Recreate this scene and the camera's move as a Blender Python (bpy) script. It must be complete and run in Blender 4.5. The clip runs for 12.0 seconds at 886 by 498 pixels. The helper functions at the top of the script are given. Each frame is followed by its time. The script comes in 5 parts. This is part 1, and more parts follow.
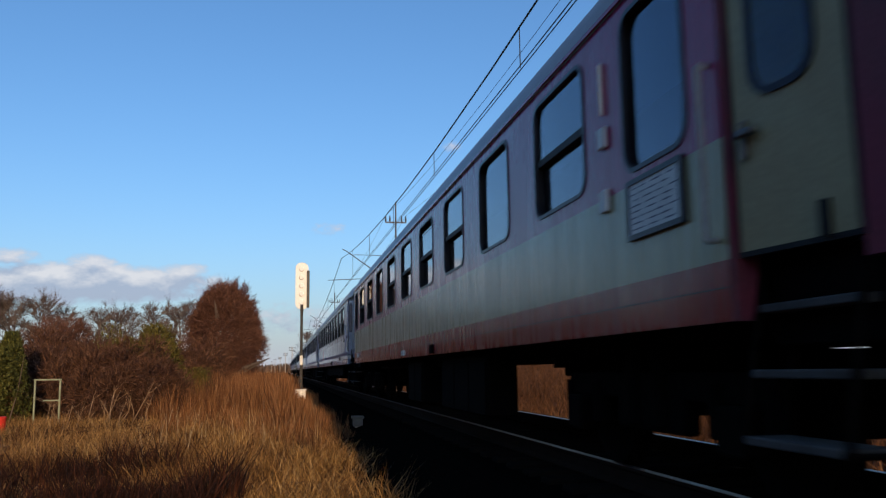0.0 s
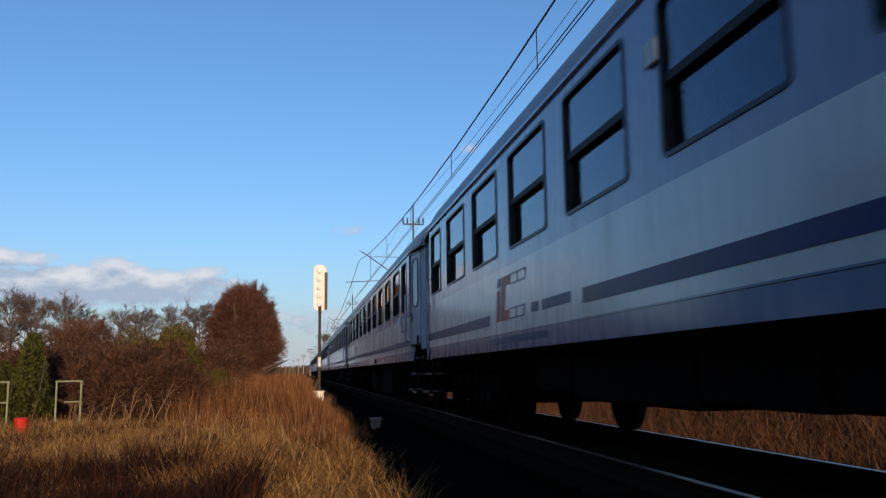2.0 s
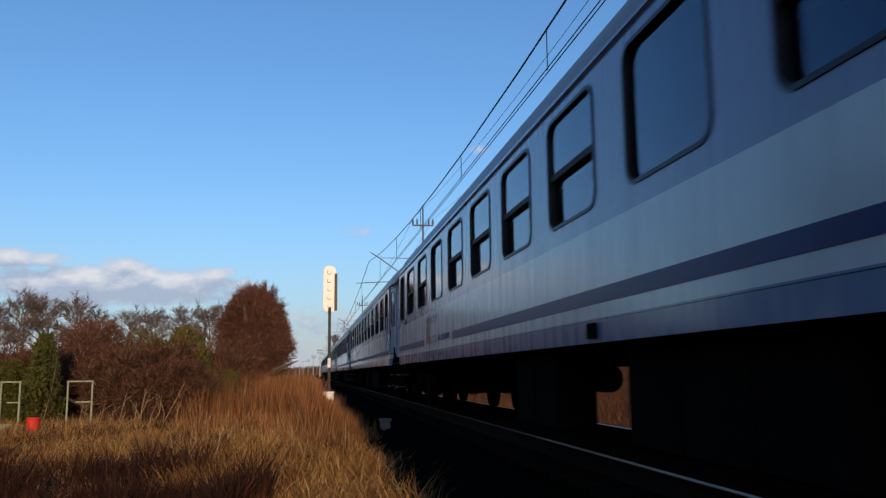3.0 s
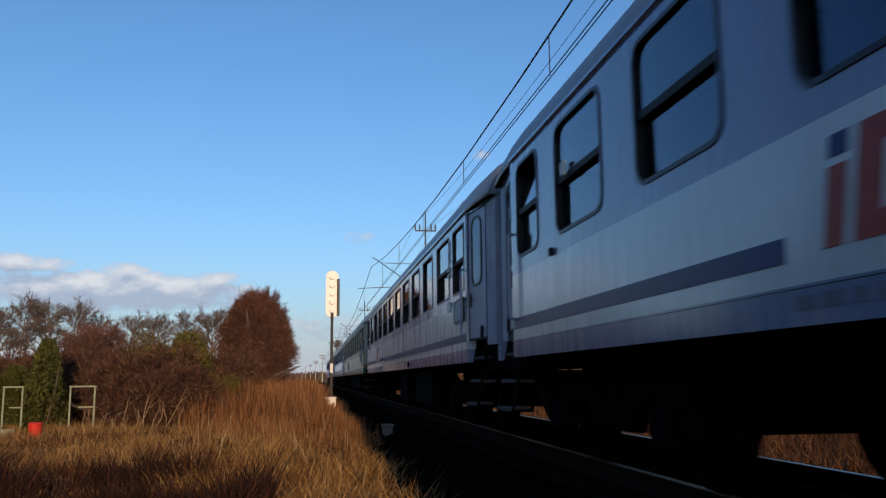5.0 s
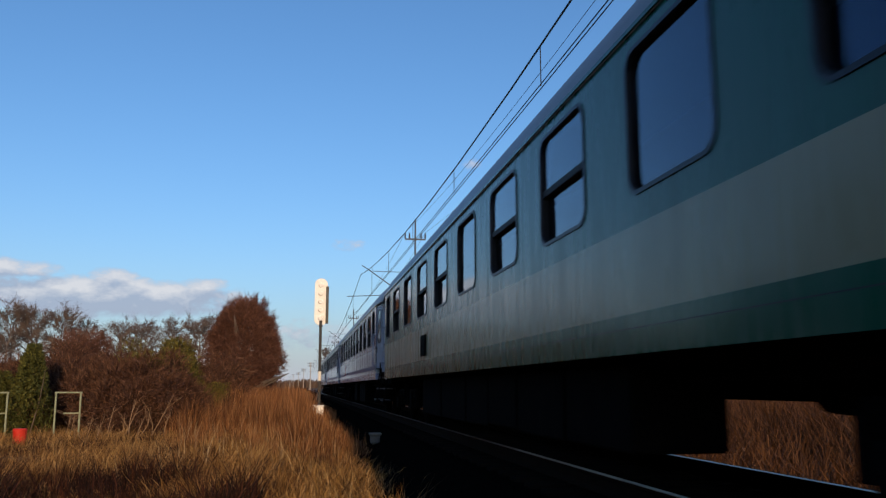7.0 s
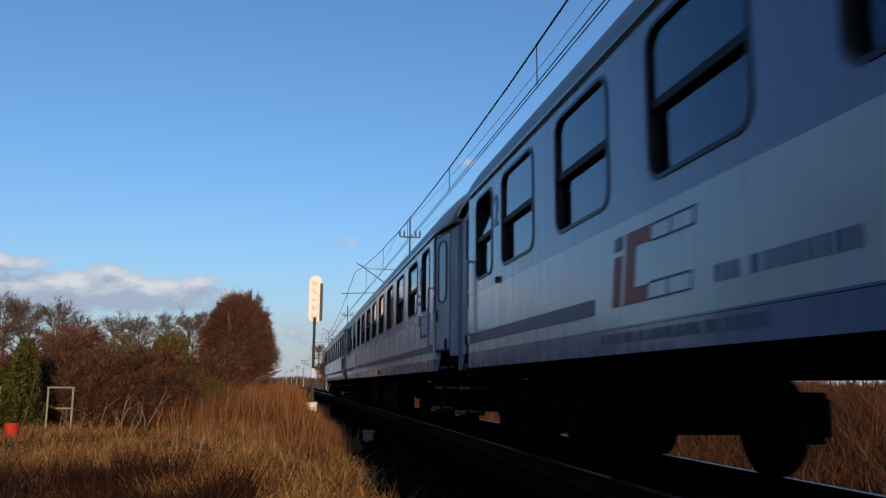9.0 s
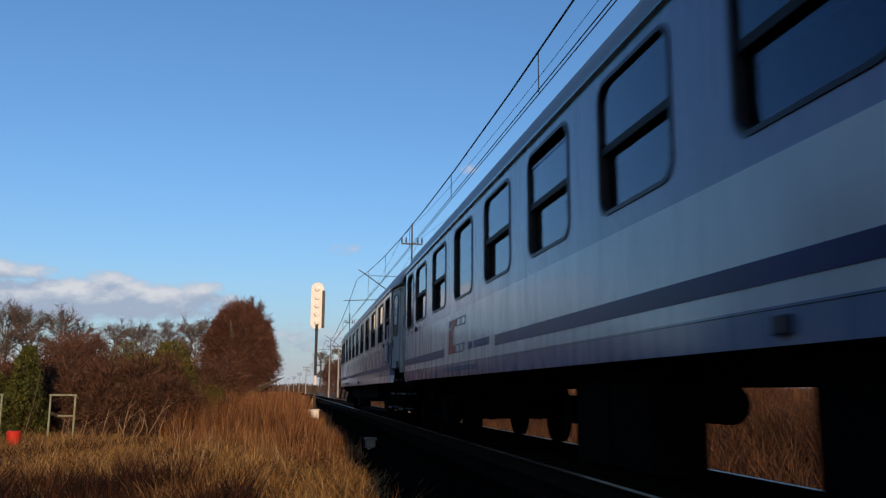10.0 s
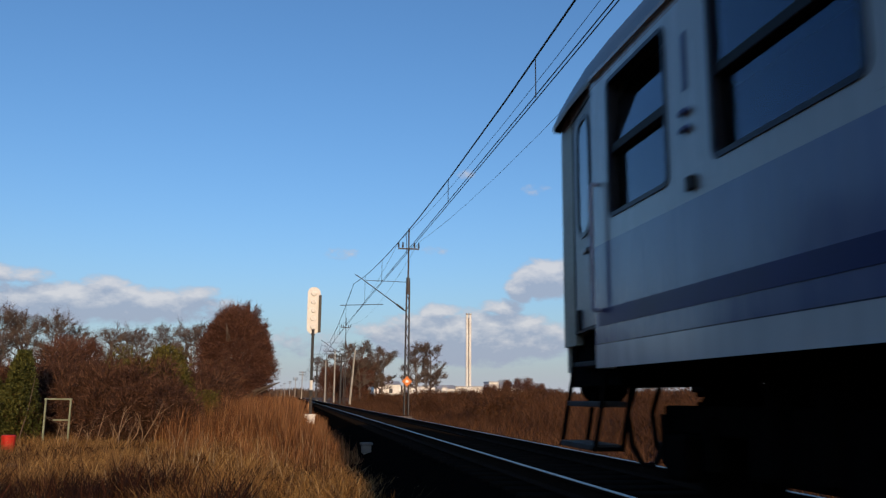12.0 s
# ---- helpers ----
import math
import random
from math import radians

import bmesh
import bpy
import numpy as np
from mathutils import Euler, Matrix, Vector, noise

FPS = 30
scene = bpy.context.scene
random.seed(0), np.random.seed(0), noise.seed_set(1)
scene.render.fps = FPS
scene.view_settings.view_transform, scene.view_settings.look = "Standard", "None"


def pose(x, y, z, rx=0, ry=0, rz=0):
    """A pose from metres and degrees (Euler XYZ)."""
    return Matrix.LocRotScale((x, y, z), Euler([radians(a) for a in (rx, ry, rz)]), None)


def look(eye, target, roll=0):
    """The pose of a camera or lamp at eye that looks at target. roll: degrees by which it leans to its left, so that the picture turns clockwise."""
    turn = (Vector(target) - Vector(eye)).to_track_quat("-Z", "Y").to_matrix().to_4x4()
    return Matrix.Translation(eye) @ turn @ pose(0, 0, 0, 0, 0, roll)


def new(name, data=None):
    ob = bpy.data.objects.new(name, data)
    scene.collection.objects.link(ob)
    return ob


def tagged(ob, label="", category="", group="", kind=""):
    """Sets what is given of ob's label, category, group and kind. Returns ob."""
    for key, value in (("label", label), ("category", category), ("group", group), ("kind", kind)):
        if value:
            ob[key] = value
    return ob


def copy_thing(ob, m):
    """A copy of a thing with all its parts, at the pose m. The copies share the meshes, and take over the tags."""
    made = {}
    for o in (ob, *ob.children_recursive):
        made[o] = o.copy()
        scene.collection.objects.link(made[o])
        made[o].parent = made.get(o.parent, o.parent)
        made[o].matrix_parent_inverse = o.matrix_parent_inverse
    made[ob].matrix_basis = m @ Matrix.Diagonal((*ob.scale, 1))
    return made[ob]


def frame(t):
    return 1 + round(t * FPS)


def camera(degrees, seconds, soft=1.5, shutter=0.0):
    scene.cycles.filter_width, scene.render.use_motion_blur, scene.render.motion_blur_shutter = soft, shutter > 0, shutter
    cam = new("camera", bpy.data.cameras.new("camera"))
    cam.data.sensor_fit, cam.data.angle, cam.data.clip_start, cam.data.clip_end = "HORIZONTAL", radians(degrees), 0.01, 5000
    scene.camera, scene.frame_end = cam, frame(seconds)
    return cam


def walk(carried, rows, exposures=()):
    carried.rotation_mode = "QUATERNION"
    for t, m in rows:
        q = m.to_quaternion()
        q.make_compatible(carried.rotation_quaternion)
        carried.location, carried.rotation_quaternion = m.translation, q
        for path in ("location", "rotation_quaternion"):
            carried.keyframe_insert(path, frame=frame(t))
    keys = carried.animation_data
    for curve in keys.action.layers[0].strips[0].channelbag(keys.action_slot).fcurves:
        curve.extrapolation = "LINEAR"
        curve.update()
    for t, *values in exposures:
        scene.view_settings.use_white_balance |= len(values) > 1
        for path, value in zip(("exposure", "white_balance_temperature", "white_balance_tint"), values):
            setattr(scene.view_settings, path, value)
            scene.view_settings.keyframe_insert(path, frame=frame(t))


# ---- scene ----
cam = camera(55.2, 12.0, soft=1.3, shutter=0.14)
EYE = (0.0, 0.0, 0.84)
TURNS = [
    (0, 98.08, 0.74, -10.65),
    (0.5, 98.19, 0.77, -10.52),
    (1, 98.20, 0.73, -10.50),
    (1.5, 98.07, 0.75, -9.57),
    (2, 98.21, 0.72, -9.46),
    (2.5, 98.16, 0.73, -8.63),
    (3, 98.30, 0.55, -8.82),
    (5, 98.66, 0.50, -8.66),
    (5.5, 98.95, 0.38, -8.94),
    (6, 99.20, 0.19, -9.00),
    (6.5, 99.20, 0.15, -9.48),
    (7, 99.25, 0.03, -9.44),
    (9, 99.12, -0.42, -9.88),
    (9.5, 99.35, -0.11, -9.85),
    (10, 99.58, -0.34, -9.73),
    (10.5, 99.51, -0.14, -9.73),
    (11, 99.63, -0.13, -9.75),
    (11.5, 99.78, -0.13, -9.76),
    (12, 99.92, -0.50, -9.98),
]
walk(cam, [(t, pose(*EYE, rx, ry, rz)) for t, rx, ry, rz in TURNS], exposures=[(0, 0.25, 6050, 10), (7, 0.2, 6050, 10), (12, 0.08, 6050, 10)])

# ---- light: low winter sun behind the camera, nearly along the track ----
SUN_EL, SUN_SIDE = 10.0, 2.9
sun_way = Vector((math.sin(radians(SUN_SIDE)) * math.cos(radians(SUN_EL)),
                  -math.cos(radians(SUN_SIDE)) * math.cos(radians(SUN_EL)), math.sin(radians(SUN_EL))))
world = bpy.data.worlds.new("sky")
scene.world = world
world.use_nodes = True
wn, wl = world.node_tree.nodes, world.node_tree.links
background = wn["Background"]
background.inputs["Strength"].default_value = 0.158
sky = wn.new("ShaderNodeTexSky")
sky.sky_type = "NISHITA"
sky.sun_disc = False
sky.air_density, sky.dust_density, sky.ozone_density = 1.0, 1.3, 4.0
sky.sun_elevation = radians(SUN_EL)
sky.sun_rotation = radians(180 - SUN_SIDE)


# clouds: soft banks in degrees of azimuth and height, broken up by noise
def wm(op, a, b=None, c=None):
    n = wn.new("ShaderNodeMath")
    n.operation = op
    for s, v in zip(n.inputs, (a, b, c)):
        if v is None:
            continue
        if isinstance(v, (int, float)):
            s.default_value = v
        else:
            wl.new(v, s)
    return n.outputs[0]


w_tc, w_sep = wn.new("ShaderNodeTexCoord"), wn.new("ShaderNodeSeparateXYZ")
wl.new(w_tc.outputs["Generated"], w_sep.inputs[0])
azim = wm("MULTIPLY", wm("ARCTAN2", w_sep.outputs[0], w_sep.outputs[1]), 57.2958)
elev = wm("MULTIPLY", wm("ARCSINE", w_sep.outputs[2]), 57.2958)


def cloud_noise(sx, sy, dz, detail):
    comb, nz = wn.new("ShaderNodeCombineXYZ"), wn.new("ShaderNodeTexNoise")
    wl.new(wm("MULTIPLY", azim, sx), comb.inputs[0])
    wl.new(wm("MULTIPLY_ADD", elev, sy, dz), comb.inputs[1])
    nz.inputs["Scale"].default_value, nz.inputs["Detail"].default_value = 1.0, detail
    nz.inputs["Roughness"].default_value = 0.6
    wl.new(comb.outputs[0], nz.inputs["Vector"])
    return nz.outputs["Fac"]


BANKS = [(-12.5, 5.6, 10.5, 1.5, 1.05), (-12.0, 6.7, 1.9, 0.9, 0.80), (-6.4, 6.5, 2.0, 0.7, 0.70), (-17.8, 7.1, 3.4, 0.8, 0.75), (-9.2, 6.2, 1.6, 0.7, 0.6), (0.5, 3.4, 6.0, 1.3, 0.40),
         (12.0, 3.9, 8.5, 2.2, 1.25), (16.9, 7.9, 2.6, 1.7, 1.20), (15.2, 7.3, 1.3, 1.3, 1.0), (9.7, 5.6, 1.9, 0.8, 0.9), (14.0, 6.0, 1.8, 0.8, 0.9), (6.0, 4.4, 3.0, 0.9, 0.5),
         (3.0, 9.4, 1.5, 0.7, 0.38), (11.4, 14.9, 0.9, 0.5, 0.46), (16.4, 13.9, 1.2, 0.5, 0.38), (9.4, 9.8, 1.4, 0.4, 0.36), (60.0, 6.0, 22.0, 3.0, 0.9), (-62.0, 15.0, 14.0, 1.3, 0.6)]


def cloud_density(lift):
    """How thick the cloud is so many degrees above the point looked at."""
    cover, high = None, wm("ADD", elev, lift)
    for a, e, w, h, k in BANKS:
        dx, dy = wm("DIVIDE", wm("SUBTRACT", azim, a), w), wm("DIVIDE", wm("SUBTRACT", high, e), h)
        d = wm("MULTIPLY", wm("MAXIMUM", wm("SUBTRACT", 1.0, wm("ADD", wm("MULTIPLY", dx, dx), wm("MULTIPLY", dy, dy))), 0.0), k)
        cover = d if cover is None else wm("MAXIMUM", cover, d)
    ragged = cloud_noise(0.62, 1.05, lift * 1.05, 7)
    thick = wm("ADD", cover, wm("MULTIPLY", wm("SUBTRACT", ragged, 0.53), 1.5))
    return wm("MULTIPLY", thick, wm("GREATER_THAN", cover, 0.001))


dens = cloud_density(0.0)
mask = wn.new("ShaderNodeMapRange")
mask.interpolation_type = "SMOOTHSTEP"
mask.inputs["From Min"].default_value, mask.inputs["From Max"].default_value = 0.05, 0.62
mask.inputs["To Max"].default_value = 0.86
wl.new(dens, mask.inputs["Value"])
# tops catch the sun, undersides stay grey
tone = wn.new("ShaderNodeMapRange")
tone.inputs["From Min"].default_value, tone.inputs["From Max"].default_value = 0.0, 0.75
wl.new(wm("SUBTRACT", dens, wm("MAXIMUM", cloud_density(0.75), 0.0)), tone.inputs["Value"])
shade, cloudy = wn.new("ShaderNodeMix"), wn.new("ShaderNodeMix")
shade.data_type = cloudy.data_type = "RGBA"
shade.inputs[6].default_value, shade.inputs[7].default_value = (2.15, 2.35, 2.85, 1), (4.2, 3.95, 3.8, 1)
wl.new(tone.outputs[0], shade.inputs[0])
wl.new(mask.outputs[0], cloudy.inputs[0])
# thin winter haze all round the horizon
haze = wn.new("ShaderNodeMix")
haze.data_type = "RGBA"
haze.inputs[7].default_value = (3.2, 3.25, 3.55, 1)
wl.new(wm("MULTIPLY", wm("POWER", 2.718, wm("MULTIPLY", wm("MAXIMUM", elev, 0.0), -0.22)), 0.85), haze.inputs[0])
wl.new(sky.outputs[0], haze.inputs[6])
wl.new(haze.outputs[2], cloudy.inputs[6])
wl.new(shade.outputs[2], cloudy.inputs[7])
wl.new(cloudy.outputs[2], background.inputs[0])
sun_lamp = new("sun", bpy.data.lights.new("sun", "SUN"))
sun_lamp.data.energy, sun_lamp.data.angle, sun_lamp.data.color = 3.3, radians(0.5), (1.0, 0.65, 0.34)
sun_lamp.matrix_world = look(sun_way * 100, (0, 0, 0))

# ---- materials ----
def node_mat(name, rough=0.8, metal=0.0):
    m = bpy.data.materials.new(name)
    m.use_nodes = True
    b = m.node_tree.nodes["Principled BSDF"]
    b.inputs["Roughness"].default_value = rough
    b.inputs["Metallic"].default_value = metal
    return m, m.node_tree.nodes, m.node_tree.links, b


def noise_of(n, l, scale, detail=6.0, stretch=(1, 1, 1), space="Object"):
    tc, mp, nz = n.new("ShaderNodeTexCoord"), n.new("ShaderNodeMapping"), n.new("ShaderNodeTexNoise")
    mp.inputs["Scale"].default_value = stretch
    nz.inputs["Scale"].default_value, nz.inputs["Detail"].default_value = scale, detail
    l.new(tc.outputs[space], mp.inputs[0])
    l.new(mp.outputs[0], nz.inputs["Vector"])
    return nz.outputs["Fac"]


def ramp(n, l, fac, stops, interp="LINEAR"):
    r = n.new("ShaderNodeValToRGB")
    r.color_ramp.interpolation = interp
    e = r.color_ramp.elements
    while len(e) < len(stops):
        e.new(0.5)
    for el, (p, c) in zip(e, stops):
        el.position, el.color = p, (*c, 1)
    l.new(fac, r.inputs[0])
    return r.outputs[0]


def mix(n, l, a, b, fac, kind="MIX"):
    x = n.new("ShaderNodeMix")
    x.data_type, x.blend_type = "RGBA", kind
    for sock, v in ((x.inputs[0], fac), (x.inputs[6], a), (x.inputs[7], b)):
        if isinstance(v, (int, float)):
            sock.default_value = v
        elif isinstance(v, tuple):
            sock.default_value = (*v, 1)
        else:
            l.new(v, sock)
    return x.outputs[2]


def bump(n, l, b, fac, strength, dist=0.01):
    bp = n.new("ShaderNodeBump")
    bp.inputs["Strength"].default_value, bp.inputs["Distance"].default_value = strength, dist
    l.new(fac, bp.inputs["Height"])
    l.new(bp.outputs[0], b.inputs["Normal"])


def worn(name, col, dirt, rough=0.7, metal=0.0, scale=3.0, fine=40.0, bumpy=0.2, amount=0.6, gloss=0.22):
    """A surface in one colour with stains at a large and grain at a small scale."""
    m, n, l, b = node_mat(name, rough, metal)
    b.inputs["Specular IOR Level"].default_value = gloss
    big, small = noise_of(n, l, scale), noise_of(n, l, fine, 3)
    c = mix(n, l, col, dirt, ramp(n, l, big, [(0.4, (0, 0, 0)), (0.75, (amount,) * 3)]))
    c = mix(n, l, c, (0.25, 0.25, 0.25), ramp(n, l, small, [(0.35, (0, 0, 0)), (0.8, (0.35,) * 3)]), "MULTIPLY")
    l.new(c, b.inputs["Base Color"])
    bump(n, l, b, small, bumpy)
    return m


def livery(name, bands, coat=0.6):
    """Coach paint: horizontal bands by height above the rail (top of band, colour), with grime and streaks."""
    m, n, l, b = node_mat(name, 0.3)
    tc, sep = n.new("ShaderNodeTexCoord"), n.new("ShaderNodeSeparateXYZ")
    l.new(tc.outputs["Object"], sep.inputs[0])
    div = n.new("ShaderNodeMath")
    div.operation = "DIVIDE"
    div.inputs[1].default_value = 5.0
    l.new(sep.outputs[2], div.inputs[0])
    stops, low = [], 0.0
    for top, c in bands:
        stops.append((low / 5.0, c))
        low = top
    c = ramp(n, l, div.outputs[0], stops, "CONSTANT")
    streak = noise_of(n, l, 2.2, 5, (1, 3.0, 0.35))
    blotch = noise_of(n, l, 0.8, 4)
    grit = noise_of(n, l, 60, 2)
    c = mix(n, l, c, (0.20, 0.19, 0.18), ramp(n, l, streak, [(0.5, (0, 0, 0)), (0.9, (0.25,) * 3)]))
    c = mix(n, l, c, (0.55, 0.55, 0.55), ramp(n, l, blotch, [(0.45, (0, 0, 0)), (0.8, (0.35,) * 3)]), "MULTIPLY")
    l.new(c, b.inputs["Base Color"])
    l.new(ramp(n, l, streak, [(0.3, (0.2,) * 3), (0.8, (0.4,) * 3)]), b.inputs["Roughness"])
    b.inputs["Coat Weight"].default_value, b.inputs["Coat Roughness"].default_value = coat, 0.12
    b.inputs["Specular IOR Level"].default_value = 0.15
    dent = n.new("ShaderNodeMath")
    l.new(blotch, dent.inputs[0])
    gs = n.new("ShaderNodeMath")
    gs.operation = "MULTIPLY"
    gs.inputs[1].default_value = 0.03
    l.new(grit, gs.inputs[0])
    l.new(gs.outputs[0], dent.inputs[1])
    bump(n, l, b, dent.outputs[0], 0.06, 0.04)
    return m


GREY, SLATE, NAVY = (0.70, 0.72, 0.70), (0.23, 0.25, 0.40), (0.010, 0.018, 0.15)
CREAM, MAROON, RED, GREEN = (0.40, 0.35, 0.20), (0.33, 0.012, 0.085), (0.28, 0.008, 0.016), (0.001, 0.105, 0.055)
TEAL = (0.12, 0.22, 0.22)
L_BLUE = livery("paint_blue_grey", [(1.215, (0.21, 0.26, 0.39)), (1.90, GREY), (3.5, SLATE)])
L_BLUE2 = livery("paint_blue_grey_teal_eave", [(1.215, (0.21, 0.26, 0.39)), (1.90, GREY), (3.10, SLATE), (3.5, TEAL)])
L_WHITE = livery("paint_white_blue", [(1.20, GREY), (1.91, (0.16, 0.19, 0.32)), (3.10, (0.50, 0.50, 0.47)), (3.5, (0.38, 0.27, 0.2))])
L_RED = livery("paint_maroon_cream", [(1.33, RED), (1.95, CREAM), (3.5, MAROON)], 0.18)
L_GREEN = livery("paint_green_cream", [(1.30, GREEN), (1.86, CREAM), (3.5, GREEN)], 0.2)
D_BLUE = worn("door_blue_grey", (0.42, 0.44, 0.57), (0.25, 0.24, 0.24), 0.35, 0, 1.5, 50, 0.05)
D_CREAM = worn("door_cream", CREAM, (0.3, 0.22, 0.12), 0.4, 0, 2.0, 50, 0.05)
D_PALE = worn("door_pale_grey", (0.38, 0.38, 0.38), (0.3, 0.27, 0.22), 0.4, 0, 2.0, 50, 0.05)
STRIPE = worn("paint_navy", NAVY, (0.02, 0.025, 0.06), 0.35, 0, 2, 60, 0.02)
ROOF = worn("roof_grey", (0.16, 0.165, 0.175), (0.16, 0.13, 0.11), 0.42, 0, 1.2, 30, 0.06, gloss=0.5)
RUBBER = worn("rubber_black", (0.012, 0.012, 0.014), (0.03, 0.03, 0.03), 0.6, 0, 4, 60, 0.1)
FRAME = worn("window_seal_dark_blue", (0.018, 0.022, 0.04), (0.04, 0.04, 0.05), 0.4, 0, 5, 60, 0.05)
# grime brown pushed near-black; shade below the coaches is part of this colour
UNDER = worn("underframe_grime_shade", (0.006, 0.005, 0.0045), (0.012, 0.009, 0.007), 0.95, 0, 3, 40, 0.4, gloss=0.02)
STEEL = worn("worn_steel", (0.14, 0.14, 0.15), (0.12, 0.08, 0.05), 0.35, 0.9, 6, 60, 0.1)
STEP = worn("step_tread_steel", (0.10, 0.095, 0.09), (0.04, 0.035, 0.03), 0.8, 0.0, 6, 60, 0.2, gloss=0.1)
# brown taken near-black, the unlit interior being put into the colour
INNER = worn("inner_panel_shade_brown", (0.02, 0.017, 0.015), (0.012, 0.01, 0.009), 0.7)
BOARD = worn("board_white", (0.82, 0.81, 0.78), (0.6, 0.57, 0.52), 0.5, 0, 4, 60, 0.02)
PRINT = worn("print_grey", (0.16, 0.17, 0.22), (0.25, 0.25, 0.28), 0.6)
NUMERAL = worn("numeral_blue", (0.05, 0.07, 0.20), (0.10, 0.12, 0.2), 0.4)
LOGO_RED = worn("emblem_red", (0.50, 0.05, 0.035), (0.35, 0.08, 0.06), 0.4)
CREAM_TRIM = worn("corner_cream", (0.50, 0.46, 0.34), (0.25, 0.2, 0.14), 0.5, 0, 2.5)
TRIM_GREEN = worn("corner_green", (0.012, 0.10, 0.07), (0.03, 0.06, 0.05), 0.5, 0, 2.5)
TRIM_MAROON = worn("corner_maroon", (0.22, 0.03, 0.06), (0.1, 0.05, 0.05), 0.5, 0, 2.5)
TRIM_BLUE = worn("corner_blue_grey", (0.40, 0.42, 0.52), (0.2, 0.19, 0.19), 0.5, 0, 2.5)

GLASS, _n, _l, _b = node_mat("window_glass", 0.02)
_b.inputs["Base Color"].default_value = (0.34, 0.42, 0.50, 1)
_b.inputs["Transmission Weight"].default_value = 1.0
_b.inputs["IOR"].default_value = 1.5
_b.inputs["Specular Tint"].default_value = (0.24, 0.46, 0.98, 1)

RAIL_TOP = worn("rail_head_polished", (0.25, 0.245, 0.24), (0.15, 0.12, 0.10), 0.42, 1.0, 3, 50, 0.02)
RAIL_SIDE = worn("rail_web_rust", (0.030, 0.018, 0.012), (0.02, 0.013, 0.009), 0.95, 0.0, 4, 60, 0.2, gloss=0.02)
# dark stone taken to near-black: the train's shade is put into this colour
BALLAST = worn("ballast_stone_shade_dark", (0.006, 0.005, 0.004), (0.0035, 0.003, 0.0025), 1.0, 0, 6, 30, 0.6, gloss=0.0)
# far darker than concrete, so shade on the track sits in the colour
SLEEPER = worn("sleeper_concrete_shade", (0.018, 0.014, 0.011), (0.008, 0.006, 0.005), 1.0, 0, 3, 40, 0.3, gloss=0.0)
CONCRETE = worn("concrete_pale", (0.42, 0.40, 0.36), (0.25, 0.22, 0.18), 0.9, 0, 2, 30, 0.3)
MARKER = worn("marker_stone", (0.16, 0.15, 0.14), (0.09, 0.08, 0.07), 0.9, 0, 5, 40, 0.3)
MAST = worn("mast_paint_grey", (0.075, 0.075, 0.078), (0.08, 0.055, 0.04), 0.6, 0.3, 2, 30, 0.1)
WIRE = worn("wire_copper_dark", (0.035, 0.032, 0.03), (0.05, 0.05, 0.045), 0.6, 0.3)
SIGNAL_WHITE = worn("signal_white", (0.80, 0.79, 0.76), (0.60, 0.57, 0.52), 0.5, 0, 4, 40, 0.02, 0.4)
SIGNAL_DARK = worn("signal_dark", (0.04, 0.04, 0.04), (0.08, 0.07, 0.06), 0.5)
ORANGE = worn("sign_orange", (0.75, 0.22, 0.04), (0.6, 0.2, 0.06), 0.5, 0, 5)
RED_BIN = worn("bin_red", (0.55, 0.035, 0.02), (0.35, 0.05, 0.03), 0.45)
YELLOW = worn("cap_yellow", (0.70, 0.50, 0.06), (0.55, 0.36, 0.08), 0.5)
FRAME_GREEN = worn("frame_pale_green", (0.24, 0.27, 0.19), (0.12, 0.14, 0.08), 0.6)
PLANT = worn("plant_white", (0.80, 0.79, 0.76), (0.55, 0.53, 0.5), 0.6, 0, 0.05, 1.0, 0.02)
PLANT_ROOF = worn("plant_roof_grey", (0.45, 0.45, 0.46), (0.3, 0.3, 0.3), 0.6, 0, 0.05, 1.0, 0.02)
PLANT_DARK = worn("plant_opening_dark", (0.05, 0.05, 0.06), (0.08, 0.08, 0.08), 0.5)
BARK = worn("bark_grey_brown", (0.15, 0.118, 0.098), (0.08, 0.06, 0.05), 0.9, 0, 1.5, 20, 0.5)


def blades(name, stops, rough=0.7, patch=0.25):
    """Leaves, stalks and twigs: a tone for each one, shifted by broad patches."""
    m, n, l, b = node_mat(name, rough)
    g = n.new("ShaderNodeNewGeometry")
    c = ramp(n, l, g.outputs["Random Per Island"], stops)
    c = mix(n, l, c, (0.45, 0.38, 0.32), ramp(n, l, noise_of(n, l, patch, 4), [(0.4, (0, 0, 0)), (0.7, (0.7,) * 3)]), "MULTIPLY")
    l.new(c, b.inputs["Base Color"])
    b.inputs["Specular IOR Level"].default_value = 0.2
    return m


REED = blades("dry_reed", [(0.0, (0.035, 0.014, 0.006)), (0.35, (0.11, 0.045, 0.016)), (0.75, (0.25, 0.11, 0.040)), (1.0, (0.48, 0.28, 0.13))], 0.7, 0.9)
STRAW = blades("dry_grass", [(0.0, (0.035, 0.016, 0.007)), (0.3, (0.15, 0.080, 0.024)), (0.75, (0.33, 0.19, 0.062)), (1.0, (0.56, 0.39, 0.18))], 0.7, 1.9)
HEATH = blades("brown_heath", [(0.0, (0.007, 0.003, 0.002)), (0.6, (0.024, 0.008, 0.005)), (1.0, (0.075, 0.025, 0.011))], 0.8, 0.5)
SCRUB = blades("brown_scrub", [(0.0, (0.03, 0.013, 0.006)), (0.5, (0.068, 0.030, 0.014)), (1.0, (0.17, 0.080, 0.030))])
